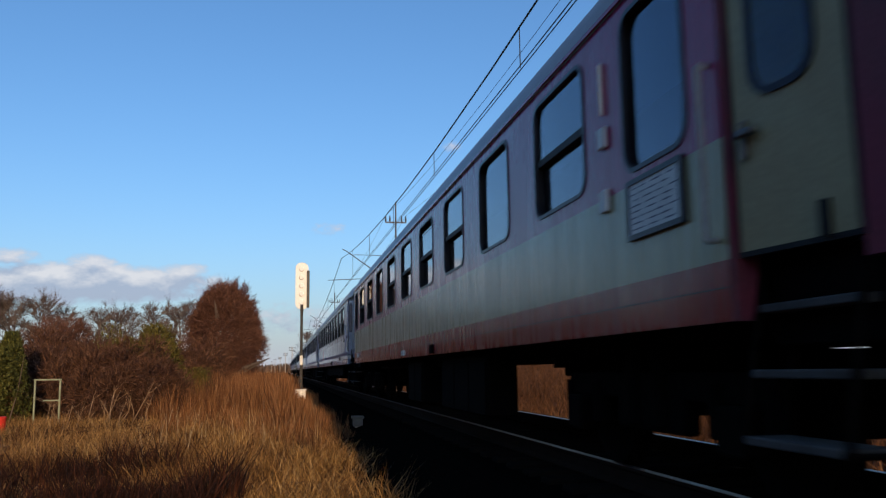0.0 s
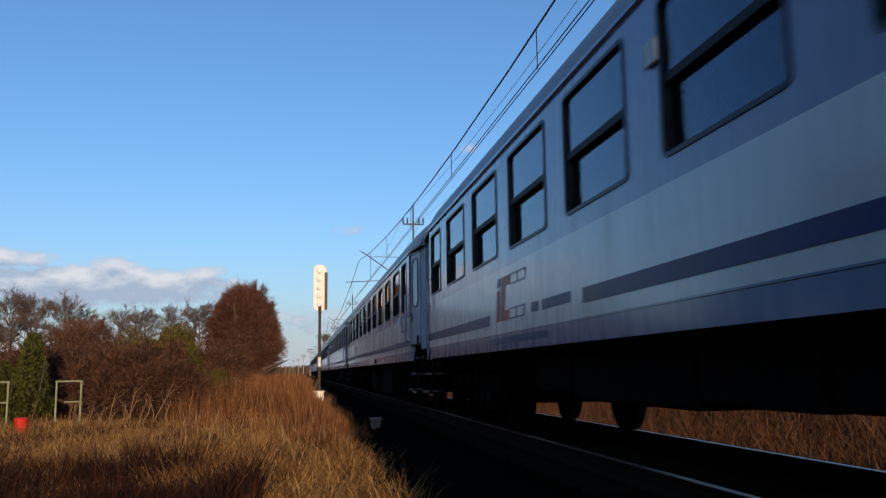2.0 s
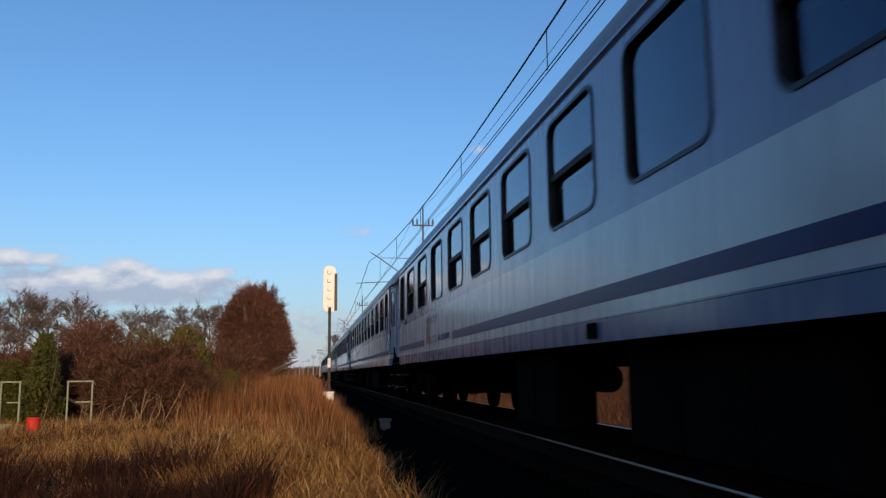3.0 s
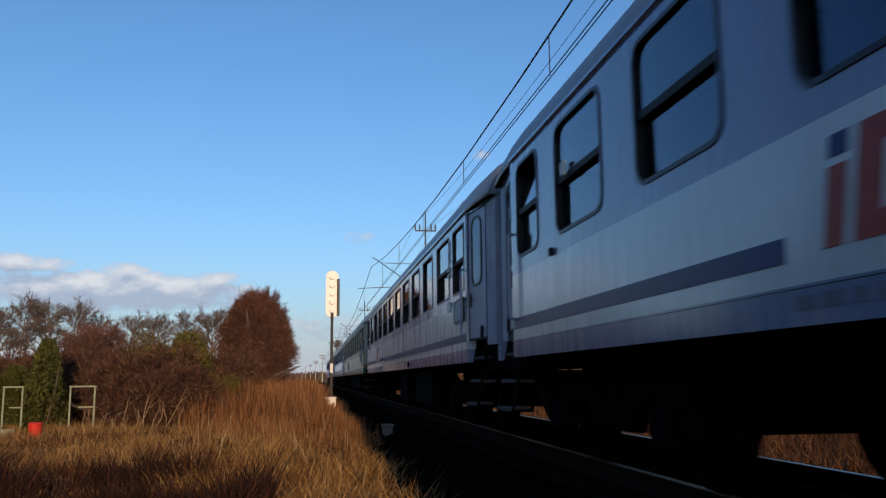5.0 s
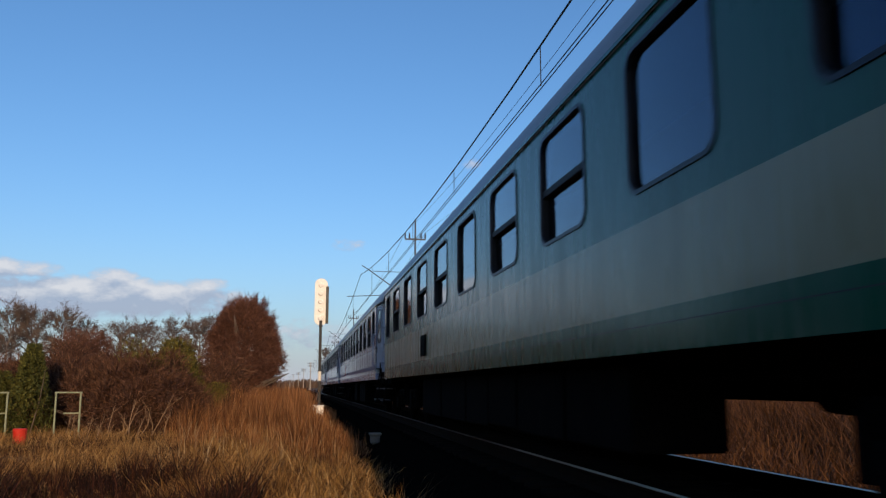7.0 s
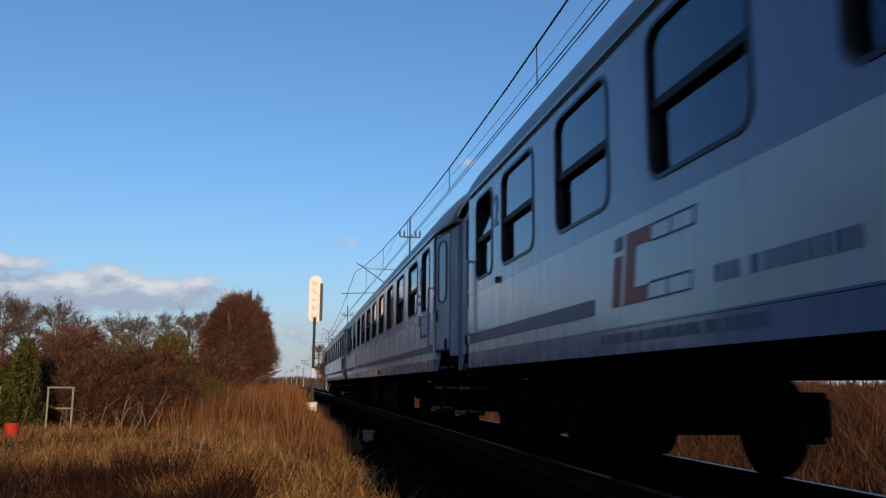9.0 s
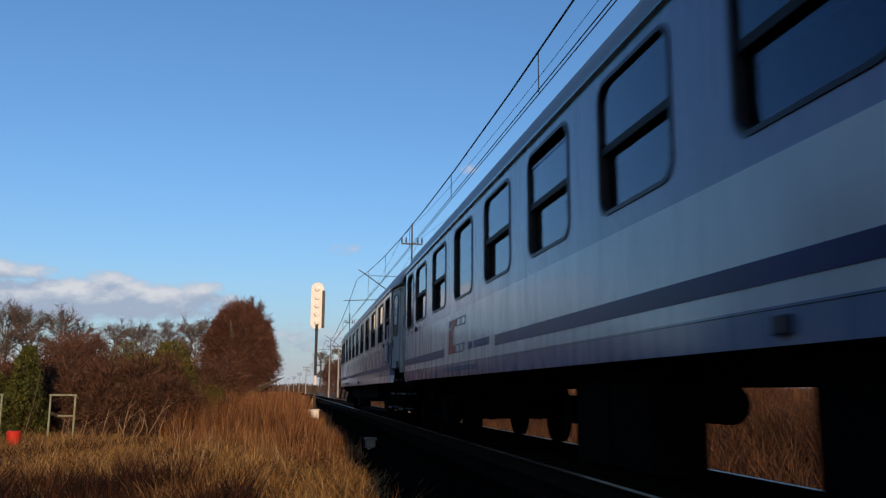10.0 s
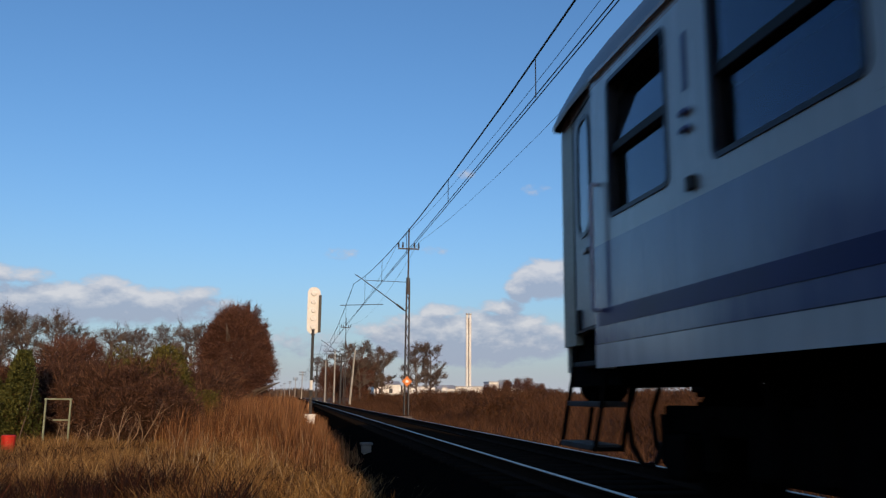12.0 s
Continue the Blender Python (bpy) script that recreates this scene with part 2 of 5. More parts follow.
TWIG = blades("thicket_twig", [(0.0, (0.030, 0.014, 0.009)), (0.6, (0.085, 0.040, 0.024)), (1.0, (0.19, 0.105, 0.062))], 0.8)
RUSSET = blades("russet_twig", [(0.0, (0.055, 0.026, 0.019)), (0.5, (0.115, 0.053, 0.036)), (1.0, (0.19, 0.095, 0.062))], 0.8)
CONIFER = blades("conifer_green", [(0.0, (0.028, 0.036, 0.009)), (0.6, (0.072, 0.078, 0.017)), (1.0, (0.13, 0.128, 0.03))], 0.7)
OLIVE = blades("olive_leaf", [(0.0, (0.045, 0.042, 0.010)), (0.6, (0.105, 0.094, 0.018)), (1.0, (0.17, 0.145, 0.03))], 0.7)
BARE = blades("bare_twig", [(0.0, (0.065, 0.048, 0.042)), (0.6, (0.13, 0.098, 0.084)), (1.0, (0.20, 0.155, 0.13))], 0.9)
FAR = blades("far_wood", [(0.0, (0.07, 0.05, 0.04)), (1.0, (0.13, 0.095, 0.075))], 0.9, 0.02)

SOIL, _n, _l, _b = node_mat("soil_and_turf", 0.95)
_c = ramp(_n, _l, noise_of(_n, _l, 0.35, 8), [(0.3, (0.03, 0.016, 0.008)), (0.5, (0.07, 0.040, 0.016)), (0.7, (0.13, 0.085, 0.032))])
_c = mix(_n, _l, _c, (0.4, 0.35, 0.3), ramp(_n, _l, noise_of(_n, _l, 14, 4), [(0.4, (0, 0, 0)), (0.7, (0.8,) * 3)]), "MULTIPLY")
_l.new(_c, _b.inputs["Base Color"])
bump(_n, _l, _b, noise_of(_n, _l, 10, 5), 0.8, 0.05)

# ---- mesh helpers ----
def mesh_ob(name, bm, material, parent=None, label="", smooth=False):
    me = bpy.data.meshes.new(name)
    bm.normal_update()
    bm.to_mesh(me)
    bm.free()
    me.materials.append(material)
    if smooth:
        me.shade_smooth()
    ob = new(name, me)
    ob.parent = parent
    if label:
        ob["label"] = label
    return ob


part = mesh_ob


def share(name, me, parent, where, label=""):
    ob = new(name, me)
    ob.parent = parent
    ob.location = where
    if label:
        ob["label"] = label
    return ob


def add_box(bm, lo, hi, bevel=0.0):
    r = bmesh.ops.create_cube(bm, size=1)
    for v in r["verts"]:
        v.co = Vector([lo[i] + (v.co[i] + 0.5) * (hi[i] - lo[i]) for i in range(3)])
    if bevel:
        es = list({e for v in r["verts"] for e in v.link_edges})
        bmesh.ops.bevel(bm, geom=es, offset=bevel, segments=2, affect="EDGES", profile=0.5)
    return bm


def box(lo, hi, bevel=0.0):
    return add_box(bmesh.new(), lo, hi, bevel)


def add_tube(bm, a, b, r0, r1=None, sides=8, caps=True):
    a, b = Vector(a), Vector(b)
    r1 = r0 if r1 is None else r1
    turn = (b - a).to_track_quat("Z", "Y").to_matrix()
    rings = []
    for p, r in ((a, r0), (b, r1)):
        rings.append([bm.verts.new(p + turn @ Vector((r * math.cos(k * 2 * math.pi / sides), r * math.sin(k * 2 * math.pi / sides), 0))) for k in range(sides)])
    for k in range(sides):
        bm.faces.new((rings[0][k], rings[0][(k + 1) % sides], rings[1][(k + 1) % sides], rings[1][k]))
    if caps:
        bm.faces.new(rings[0][::-1])
        bm.faces.new(rings[1])
    return bm


def tube(a, b, r0, r1=None, sides=8):
    return add_tube(bmesh.new(), a, b, r0, r1, sides)


def rounded(y0, y1, z0, z1, r, k=4):
    """Corner points of a rounded rectangle, anticlockwise as seen with y to the right and z up."""
    pts = []
    for cy, cz, s in ((y1 - r, z0 + r, -90), (y1 - r, z1 - r, 0), (y0 + r, z1 - r, 90), (y0 + r, z0 + r, 180)):
        for i in range(k + 1):
            a = radians(s + 90 * i / k)
            pts.append((cy + r * math.cos(a), cz + r * math.sin(a)))
    return pts


def slab(bm, pts, x0, x1):
    """A plate with that outline between two x planes."""
    a = [bm.verts.new((x0, y, z)) for y, z in pts]
    b = [bm.verts.new((x1, y, z)) for y, z in pts]
    n = len(pts)
    bm.faces.new(a)
    bm.faces.new(b[::-1])
    for i in range(n):
        bm.faces.new((a[i], b[i], b[(i + 1) % n], a[(i + 1) % n]))
    return bm


def ring(bm, outer, inner, x0, x1):
    """A flat frame between two outlines with the same number of points."""
    n = len(outer)
    vs = [[bm.verts.new((x, y, z)) for y, z in pts] for pts, x in ((outer, x0), (inner, x0), (outer, x1), (inner, x1))]
    for i in range(n):
        j = (i + 1) % n
        bm.faces.new((vs[0][i], vs[0][j], vs[1][j], vs[1][i]))
        bm.faces.new((vs[2][i], vs[3][i], vs[3][j], vs[2][j]))
        bm.faces.new((vs[0][i], vs[2][i], vs[2][j], vs[0][j]))
        bm.faces.new((vs[1][i], vs[1][j], vs[3][j], vs[3][i]))
    return bm


def strip_mesh(name, verts, faces, material, kind=""):
    me = bpy.data.meshes.new(name)
    me.from_pydata(verts, [], faces)
    me.materials.append(material)
    return new(name, me)


TX = 3.54          # track centre
RAIL_Z = 0.05      # top of the rails
GROUND = -0.6

# ---- ground, track ----
def lay_ground():
    xs = [-900, -300, -100, -40, -20, -10, -5, -2, 0, 0.9, 1.35, 1.9, 2.3, 4.8, 5.2, 5.9, 6.6, 8, 12, 20, 50, 150, 400, 900]
    ys = [-300, -60, -20] + list(range(-10, 100, 2)) + [110, 130, 160, 220, 300, 450, 700, 1200, 2600]

    def height(x, y):
        z = GROUND
        d = abs(x - TX)
        if d < 2.7:
            z += 0.40 * min(1.0, (2.7 - d) / 1.3)
        elif abs(y) < 110 and abs(x) < 60:
            z += 0.10 * noise.noise((x * 0.35, y * 0.25, 0.3)) + 0.05 * noise.noise((x * 1.1, y * 0.9, 2.1))
        return z
    verts = [(x, y, height(x, y)) for y in ys for x in xs]
    w = len(xs)
    faces = [(j * w + i, j * w + i + 1, (j + 1) * w + i + 1, (j + 1) * w + i) for j in range(len(ys) - 1) for i in range(w - 1)]
    g = strip_mesh("ground", verts, faces, SOIL)
    g.data.shade_smooth()
    tagged(g, "rough brown soil and turf beside the railway", "ground", kind="structure")
    # crushed stone between and beside the sleepers
    rng = np.random.default_rng(4)
    n = 26000
    vs, fs = [], []
    tpl = np.array([(1, 0, 0), (-1, 0, 0), (0, 1, 0), (0, -1, 0), (0, 0, 1)], float)
    tri = [(0, 2, 4), (2, 1, 4), (1, 3, 4), (3, 0, 4)]
    for i in range(n):
        y = 3 + 62 * rng.random() ** 1.6
        x = TX + rng.uniform(-2.25, 2.2)
        d = abs(x - TX)
        z = GROUND + 0.40 * min(1.0, max(0, (2.7 - d) / 1.3)) - 0.01
        s = rng.uniform(0.025, 0.06)
        p = tpl * s * rng.uniform(0.6, 1.3, (5, 3)) + rng.uniform(-0.3, 0.3, (5, 3)) * s
        a = rng.uniform(0, 6.28)
        c, sn = math.cos(a), math.sin(a)
        p = np.stack([p[:, 0] * c - p[:, 1] * sn, p[:, 0] * sn + p[:, 1] * c, p[:, 2]], 1) + (x, y, z)
        b = len(vs)
        vs.extend(map(tuple, p))
        fs.extend([(b + q[0], b + q[1], b + q[2]) for q in tri])
    tagged(strip_mesh("ballast_stones", vs, fs, BALLAST), "dark crushed stone ballast under the track, with shade in its colour", "ballast", kind="stuff")
    bed = bmesh.new()
    prof = [(-2.7, GROUND - 0.02), (-2.55, -0.535), (-1.45, -0.165), (1.45, -0.165), (2.55, -0.535), (2.7, GROUND - 0.02)]
    rows = [[bed.verts.new((TX + x, y, z)) for x, z in prof] for y in (-60, 0, 30, 80, 200, 900)]
    for a, b in zip(rows, rows[1:]):
        for i in range(5):
            bed.faces.new((a[i], a[i + 1], b[i + 1], b[i]))
    tagged(mesh_ob("track_bed", bed, BALLAST), "dark ballast bed of the single track, with shade in its colour", "track bed", kind="structure")


def lay_track():
    sec = [(-0.07, -0.16), (0.07, -0.16), (0.07, -0.145), (0.012, -0.12), (0.012, -0.04), (0.036, -0.025), (0.036, -0.004),
           (0.030, 0.0), (-0.030, 0.0), (-0.036, -0.004), (-0.036, -0.025), (-0.012, -0.04), (-0.012, -0.12), (-0.07, -0.145)]
    for side in (-1, 1):
        e = new("rail")
        e.location = (TX + side * 0.79, 0, RAIL_Z)
        tagged(e, "worn steel running rail with a polished head", "rail", "rails of the track")
        bm = bmesh.new()
        rows = [[bm.verts.new((x, y, z)) for x, z in sec] for y in (-60, 900)]
        for i in range(len(sec)):
            bm.faces.new((rows[0][i], rows[0][(i + 1) % len(sec)], rows[1][(i + 1) % len(sec)], rows[1][i]))
        part("web", bm, RAIL_SIDE, e, "rusty rail web and foot")
        part("head", box((-0.031, -60, -0.002), (0.031, 900, 0.003)), RAIL_TOP, e, "polished running surface")
    bm = bmesh.new()
    add_box(bm, (-1.25, -0.13, -0.17), (1.25, 0.13, 0.0), 0.02)
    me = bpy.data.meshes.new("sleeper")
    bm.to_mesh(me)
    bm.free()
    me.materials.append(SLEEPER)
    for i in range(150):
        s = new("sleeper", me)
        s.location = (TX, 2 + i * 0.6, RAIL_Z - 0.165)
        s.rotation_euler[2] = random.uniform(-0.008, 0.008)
        tagged(s, "concrete sleeper half buried in ballast, coloured near-black for shade", "sleeper", "sleepers of the track")


lay_ground()
lay_track()

# ---- coaches: y runs from the leading to the trailing door pillar, the near side is at -x ----
LP, HALF, SILL, HEAD = 21.7, 1.43, 2.08, 3.04
WIN_MESHES = {}


def window_meshes(w, z0, z1, r, kind):
    """Frame and panes of one window, shared by all windows of that size and kind."""
    key = (round(w, 2), z0, z1, r, kind)
    if key in WIN_MESHES:
        return WIN_MESHES[key]
    out = {}

    def keep(name, bm, material):
        me = bpy.data.meshes.new(name)
        bmesh.ops.recalc_face_normals(bm, faces=bm.faces)
        bm.to_mesh(me)
        bm.free()
        me.materials.append(material)
        out[name] = me
    f = 0.018
    keep("frame", ring(bmesh.new(), rounded(-f, w + f, z0 - f, z1 + f, r + f), rounded(0.012, w - 0.012, z0 + 0.012, z1 - 0.012, r), -HALF - 0.009, -HALF + 0.02), FRAME)
    keep("reveal", ring(bmesh.new(), rounded(-0.004, w + 0.004, z0 - 0.004, z1 + 0.004, r), rounded(0.015, w - 0.015, z0 + 0.015, z1 - 0.015, r), -HALF + 0.015, -HALF + 0.085), RUBBER)
    mid = z0 + (z1 - z0) * 0.47
    if kind == "fixed":
        keep("pane", slab(bmesh.new(), rounded(0.01, w - 0.01, z0 + 0.01, z1 - 0.01, r), -HALF + 0.035, -HALF + 0.043), GLASS)
    else:
        keep("pane", slab(bmesh.new(), rounded(0.01, w - 0.01, z0 + 0.01, mid, min(r, 0.1)), -HALF + 0.060, -HALF + 0.068), GLASS)
        keep("crossbar", box((-HALF + 0.012, 0.01, mid - 0.015), (-HALF + 0.075, w - 0.01, mid + 0.05), 0.008), RUBBER)
        up = slab(bmesh.new(), rounded(0.01, w - 0.01, mid + 0.04, z1 - 0.01, min(r, 0.1)), -HALF + 0.022, -HALF + 0.030)
        if kind == "tilt":   # the upper sash hangs inward on its lower edge
            bmesh.ops.rotate(up, verts=up.verts, cent=(-HALF + 0.03, 0, mid + 0.04), matrix=Matrix.Rotation(radians(11), 3, "Y"))
        if kind == "slot":   # the upper sash stands a hand's width open at the top
            up.free()
            up = slab(bmesh.new(), rounded(0.01, w - 0.01, mid + 0.04, z1 - 0.12, 0.03), -HALF + 0.022, -HALF + 0.030)
            add_box(up, (-HALF + 0.015, 0.01, z1 - 0.135), (-HALF + 0.035, w - 0.01, z1 - 0.11))
        keep("upper_pane", up, GLASS)
    WIN_MESHES[key] = out
    return out


def side_wall(bm, wins, r):
    """The near side with a rounded opening for each window."""
    lo, hi = 1.98, 3.12
    x = -HALF

    def quad(y0, y1, z0, z1, xa=x, xb=x):
        vs = [bm.verts.new(p) for p in ((xa, y0, z0), (xa, y1, z0), (xb, y1, z1), (xb, y0, z1))]
        bm.faces.new(vs[::-1])
    quad(0, LP, 1.05, 1.20, x + 0.004, x)
    quad(0, LP, 1.20, lo)
    quad(0, LP, hi, 3.20, x, x + 0.012)
    at = 0.0
    for y0, y1, z0, z1, kind in wins:
        a, b = y0 - 0.08, y1 + 0.08
        if a > at + 1e-4:
            quad(at, a, lo, hi)
        at = b
        inner = rounded(y0, y1, z0, z1, r)
        cy, cz = (a + b) / 2, (lo + hi) / 2
        outer = []
        for y, z in inner:
            dy, dz = y - (y0 + y1) / 2, z - (z0 + z1) / 2
            k = min((b - cy) / max(abs(dy), 1e-6), (hi - cz) / max(abs(dz), 1e-6))
            outer.append((cy + dy * k, cz + dz * k))
        # square the corners of the cell
        m = len(inner)
        q = m // 4
        for c, (sy, sz) in enumerate(((b, lo), (b, hi), (a, hi), (a, lo))):
            outer[c * q + q // 2] = (sy, sz)
        vi = [bm.verts.new((x, *p)) for p in inner]
        vo = [bm.verts.new((x, *p)) for p in outer]
        vr = [bm.verts.new((x + 0.09, *p)) for p in inner]
        for i in range(m):
            j = (i + 1) % m
            bm.faces.new((vi[i], vi[j], vo[j], vo[i]))
            bm.faces.new((vi[j], vi[i], vr[i], vr[j]))
    if at < LP:
        quad(at, LP, lo, hi)
    bmesh.ops.remove_doubles(bm, verts=bm.verts, dist=1e-4)
    # far side, plain
    x = HALF
    vs = [bm.verts.new(p) for p in ((x - 0.03, 0, 1.05), (x - 0.03, LP, 1.05), (x, LP, 1.2), (x, 0, 1.2))]
    bm.faces.new(vs)
    vs = [bm.verts.new(p) for p in ((x, 0, 1.2), (x, LP, 1.2), (x, LP, 3.2), (x, 0, 3.2))]
    bm.faces.new(vs)


def roof_shell():
    prof = [(1.43, 3.16), (1.445, 3.19), (1.42, 3.24), (1.38, 3.34), (1.28, 3.52), (1.10, 3.70), (0.85, 3.85), (0.5, 3.97), (0.2, 4.02)]
    prof = [(-x, z) for x, z in prof] + [(x, z) for x, z in prof[::-1]]
    bm = bmesh.new()
    rows = []
    for y, k in ((-1.24, 0.90), (-1.16, 0.945), (-0.6, 0.985), (0, 1), (7, 1), (14, 1), (LP, 1), (LP + 0.6, 0.985), (LP + 1.16, 0.945), (LP + 1.24, 0.90)):
        rows.append([bm.verts.new((x * (k if k > 0.9 else 0.93), y, 3.16 + (z - 3.16) * k)) for x, z in prof])
    for a, b in zip(rows, rows[1:]):
        for i in range(len(prof) - 1):
            bm.faces.new((a[i], b[i], b[i + 1], a[i + 1]))
    bm.faces.new(rows[0])
    bm.faces.new(rows[-1][::-1])
    return bm


def coach_ends(coach, o, door_mat, trim, number_on_door=""):
    """Vestibules with inward-leaning doors, corner posts, gangway, buffers, steps at both ends."""
    for end in (0, 1):
        def Y(d):          # d: distance outward from the door pillar
            return -d if end == 0 else LP + d
        def plate(pts, thick, name, material, label=""):
            bm = bmesh.new()
            a = [bm.verts.new((x, Y(d), z)) for x, d, z in pts]
            b = [bm.verts.new((x + thick, Y(d), z)) for x, d, z in pts]
            n = len(pts)
            bm.faces.new(a)
            bm.faces.new(b[::-1])
            for i in range(n):
                bm.faces.new((a[i], b[i], b[(i + 1) % n], a[(i + 1) % n]))
            bmesh.ops.recalc_face_normals(bm, faces=bm.faces)
            return part(name, bm, material, coach, label)
        for s in (-1, 1):
            xa, xb, xc = 1.40 * s, 1.305 * s, 1.27 * s
            door = plate([(xa, 0.05, 1.36), (xb, 0.80, 1.36), (xb, 0.80, 3.12), (xa, 0.05, 3.12)], -0.05 * s, "door", door_mat, "end door leaning inward")
            plate([(xb, 0.81, 1.26), (xc, 1.22, 1.26), (xc, 1.22, 3.20), (xb, 0.81, 3.20)], -0.12 * s, "corner_post", trim)
            plate([(1.425 * s, -0.02, 1.05), (1.425 * s, 0.04, 1.05), (1.425 * s, 0.04, 3.2), (1.425 * s, -0.02, 3.2)], -0.12 * s, "door_pillar", trim if trim in (TRIM_MAROON,) else o["paint"])
            plate([(1.41 * s, 0.0, 3.12), (xc, 1.22, 3.12), (xc, 1.22, 3.21), (1.41 * s, 0.0, 3.21)], -0.1 * s, "lintel", o["paint"])
            if s > 0:
                continue
            # door window with its seal, a handle and a kick plate, laid on the leaning door
            slope = math.atan2(0.095, 0.75) * (1 if end == 0 else -1)
            base = Matrix.Translation((-1.40, Y(0.05), 0)) @ Matrix.Rotation(slope, 4, "Z")
            d = (lambda v: -v) if end == 0 else (lambda v: v)

            def on_door(bm, name, material, parent, label=""):
                bmesh.ops.recalc_face_normals(bm, faces=bm.faces)
                bm.transform(base)
                return part(name, bm, material, parent, label)
            y0, y1 = sorted((d(0.18), d(0.55)))
            on_door(ring(bmesh.new(), rounded(y0 - 0.035, y1 + 0.035, 2.07, 3.03, 0.15), rounded(y0, y1, 2.105, 2.995, 0.13), -0.014, 0.03), "window_seal", FRAME, door)
            on_door(slab(bmesh.new(), rounded(y0, y1, 2.105, 2.995, 0.13), -0.004, 0.006), "pane", o["door_glass"], door)
            if o.get("door_sign") and end == 0:
                on_door(add_box(bmesh.new(), (-0.010, -0.46, 2.34), (-0.006, -0.27, 2.78)), "paper_notice", BOARD, door, "white paper notice behind the door window")
                cu = bpy.data.curves.new("notice_number", "FONT")
                cu.body, cu.size, cu.extrude, cu.align_x = "2", 0.26, 0.001, "CENTER"
                cu.materials.append(NUMERAL)
                nb = new("notice_number", cu)
                nb.parent = door
                nb.matrix_basis = base @ Matrix.Translation((-0.012, -0.365, 2.54)) @ Matrix.Rotation(radians(-90), 4, "Z") @ Matrix.Rotation(radians(90), 4, "X")
            on_door(ring(bmesh.new(), [(min(d(-0.02), d(0.775)), 1.345), (max(d(-0.02), d(0.775)), 1.345), (max(d(-0.02), d(0.775)), 3.13), (min(d(-0.02), d(0.775)), 3.13)],
                         [(min(d(0.012), d(0.75)), 1.37), (max(d(0.012), d(0.75)), 1.37), (max(d(0.012), d(0.75)), 3.105), (min(d(0.012), d(0.75)), 3.105)], -0.006, 0.02), "door_seal", RUBBER, door, "black rubber door seal")
            hb = add_box(bmesh.new(), (-0.06, min(d(0.08), d(0.20)), 1.90), (-0.02, max(d(0.08), d(0.20)), 1.94), 0.01)
            add_box(hb, (-0.03, min(d(0.08), d(0.11)), 1.80), (0.0, max(d(0.08), d(0.11)), 1.99), 0.006)
            on_door(hb, "door_handle", STEEL, door, "worn steel door handle")
            on_door(add_box(bmesh.new(), (-0.03, min(d(0.55), d(0.60)), 1.36), (0.0, max(d(0.55), d(0.60)), 1.52), 0.006), "door_stop", RUBBER, door)
            g = bmesh.new()
            yg = Y(-0.10) if o["rail_in"] else Y(-0.05)
            add_tube(g, (-1.49, yg, 1.45), (-1.49, yg, 2.35), 0.018)
            for z in (1.45, 2.35):
                add_tube(g, (-1.49, yg, z), (-1.42, yg, z), 0.016)
            part("grab_rail", g, o["rail_mat"], coach, "upright grab rail beside the door")
        # steps under the doors
        for s in (-1, 1):
            for z, x0, x1 in ((0.50, 1.22, 1.46), (0.80, 1.14, 1.40), (1.10, 1.06, 1.34)):
                b = sorted((Y(0.08), Y(0.78)))
                xs = sorted((x0 * s, x1 * s))
                part("step", box((xs[0], b[0], z - 0.02), (xs[1], b[1], z + 0.02), 0.008), STEP, coach, "grey steel step tread")
            for d in (0.06, 0.80):
                hg = tube((1.24 * s, Y(d), 0.48), (1.10 * s, Y(d), 1.25), 0.018, sides=6)
                add_tube(hg, (1.44 * s, Y(d), 0.49), (1.30 * s, Y(d), 1.25), 0.018, sides=6)
                add_tube(hg, (1.22 * s, Y(d), 0.49), (1.46 * s, Y(d), 0.49), 0.016, sides=6)
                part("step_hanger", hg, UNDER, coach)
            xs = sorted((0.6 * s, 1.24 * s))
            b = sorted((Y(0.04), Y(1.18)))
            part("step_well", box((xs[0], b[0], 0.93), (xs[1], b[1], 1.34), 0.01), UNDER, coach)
        # end wall, gangway, buffers, drawgear
        b = sorted((Y(1.12), Y(1.23)))
        ew = box((-1.24, b[0], 1.05), (1.24, b[1], 3.25))
        b2 = sorted((Y(1.12), Y(1.22)))
        add_box(ew, (-0.95, b2[0], 3.2), (0.95, b2[1], 3.72))
        part("end_wall", ew, trim, coach)
        bel = bmesh.new()
        for k in range(5):
            b = sorted((Y(1.23 + k * 0.033), Y(1.23 + k * 0.033 + 0.03)))
            inset = 0.0 if k % 2 == 0 else 0.05
            for lo, hi in (((-0.85 + inset, b[0], 1.25), (-0.62, b[1], 3.55 - inset)), ((0.62, b[0], 1.25), (0.85 - inset, b[1], 3.55 - inset)),
                           ((-0.85 + inset, b[0], 3.30), (0.85 - inset, b[1], 3.62 - inset))):
                add_box(bel, lo, hi, 0.02)
        part("gangway_bellows", bel, RUBBER, coach, "ribbed black rubber gangway")
        for x in (-0.875, 0.875):
            bf = tube((x, Y(1.05), 0.98), (x, Y(1.30), 0.98), 0.10, sides=12)
            add_tube(bf, (x, Y(1.33), 0.98), (x, Y(1.385), 0.98), 0.22, sides=14)
            add_tube(bf, (x, Y(1.28), 0.98), (x, Y(1.34), 0.98), 0.08, sides=10)
            part("buffer", bf, UNDER, coach, "round greasy buffer with shade in its colour")
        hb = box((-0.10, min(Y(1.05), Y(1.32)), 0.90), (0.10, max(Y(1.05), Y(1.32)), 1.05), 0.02)
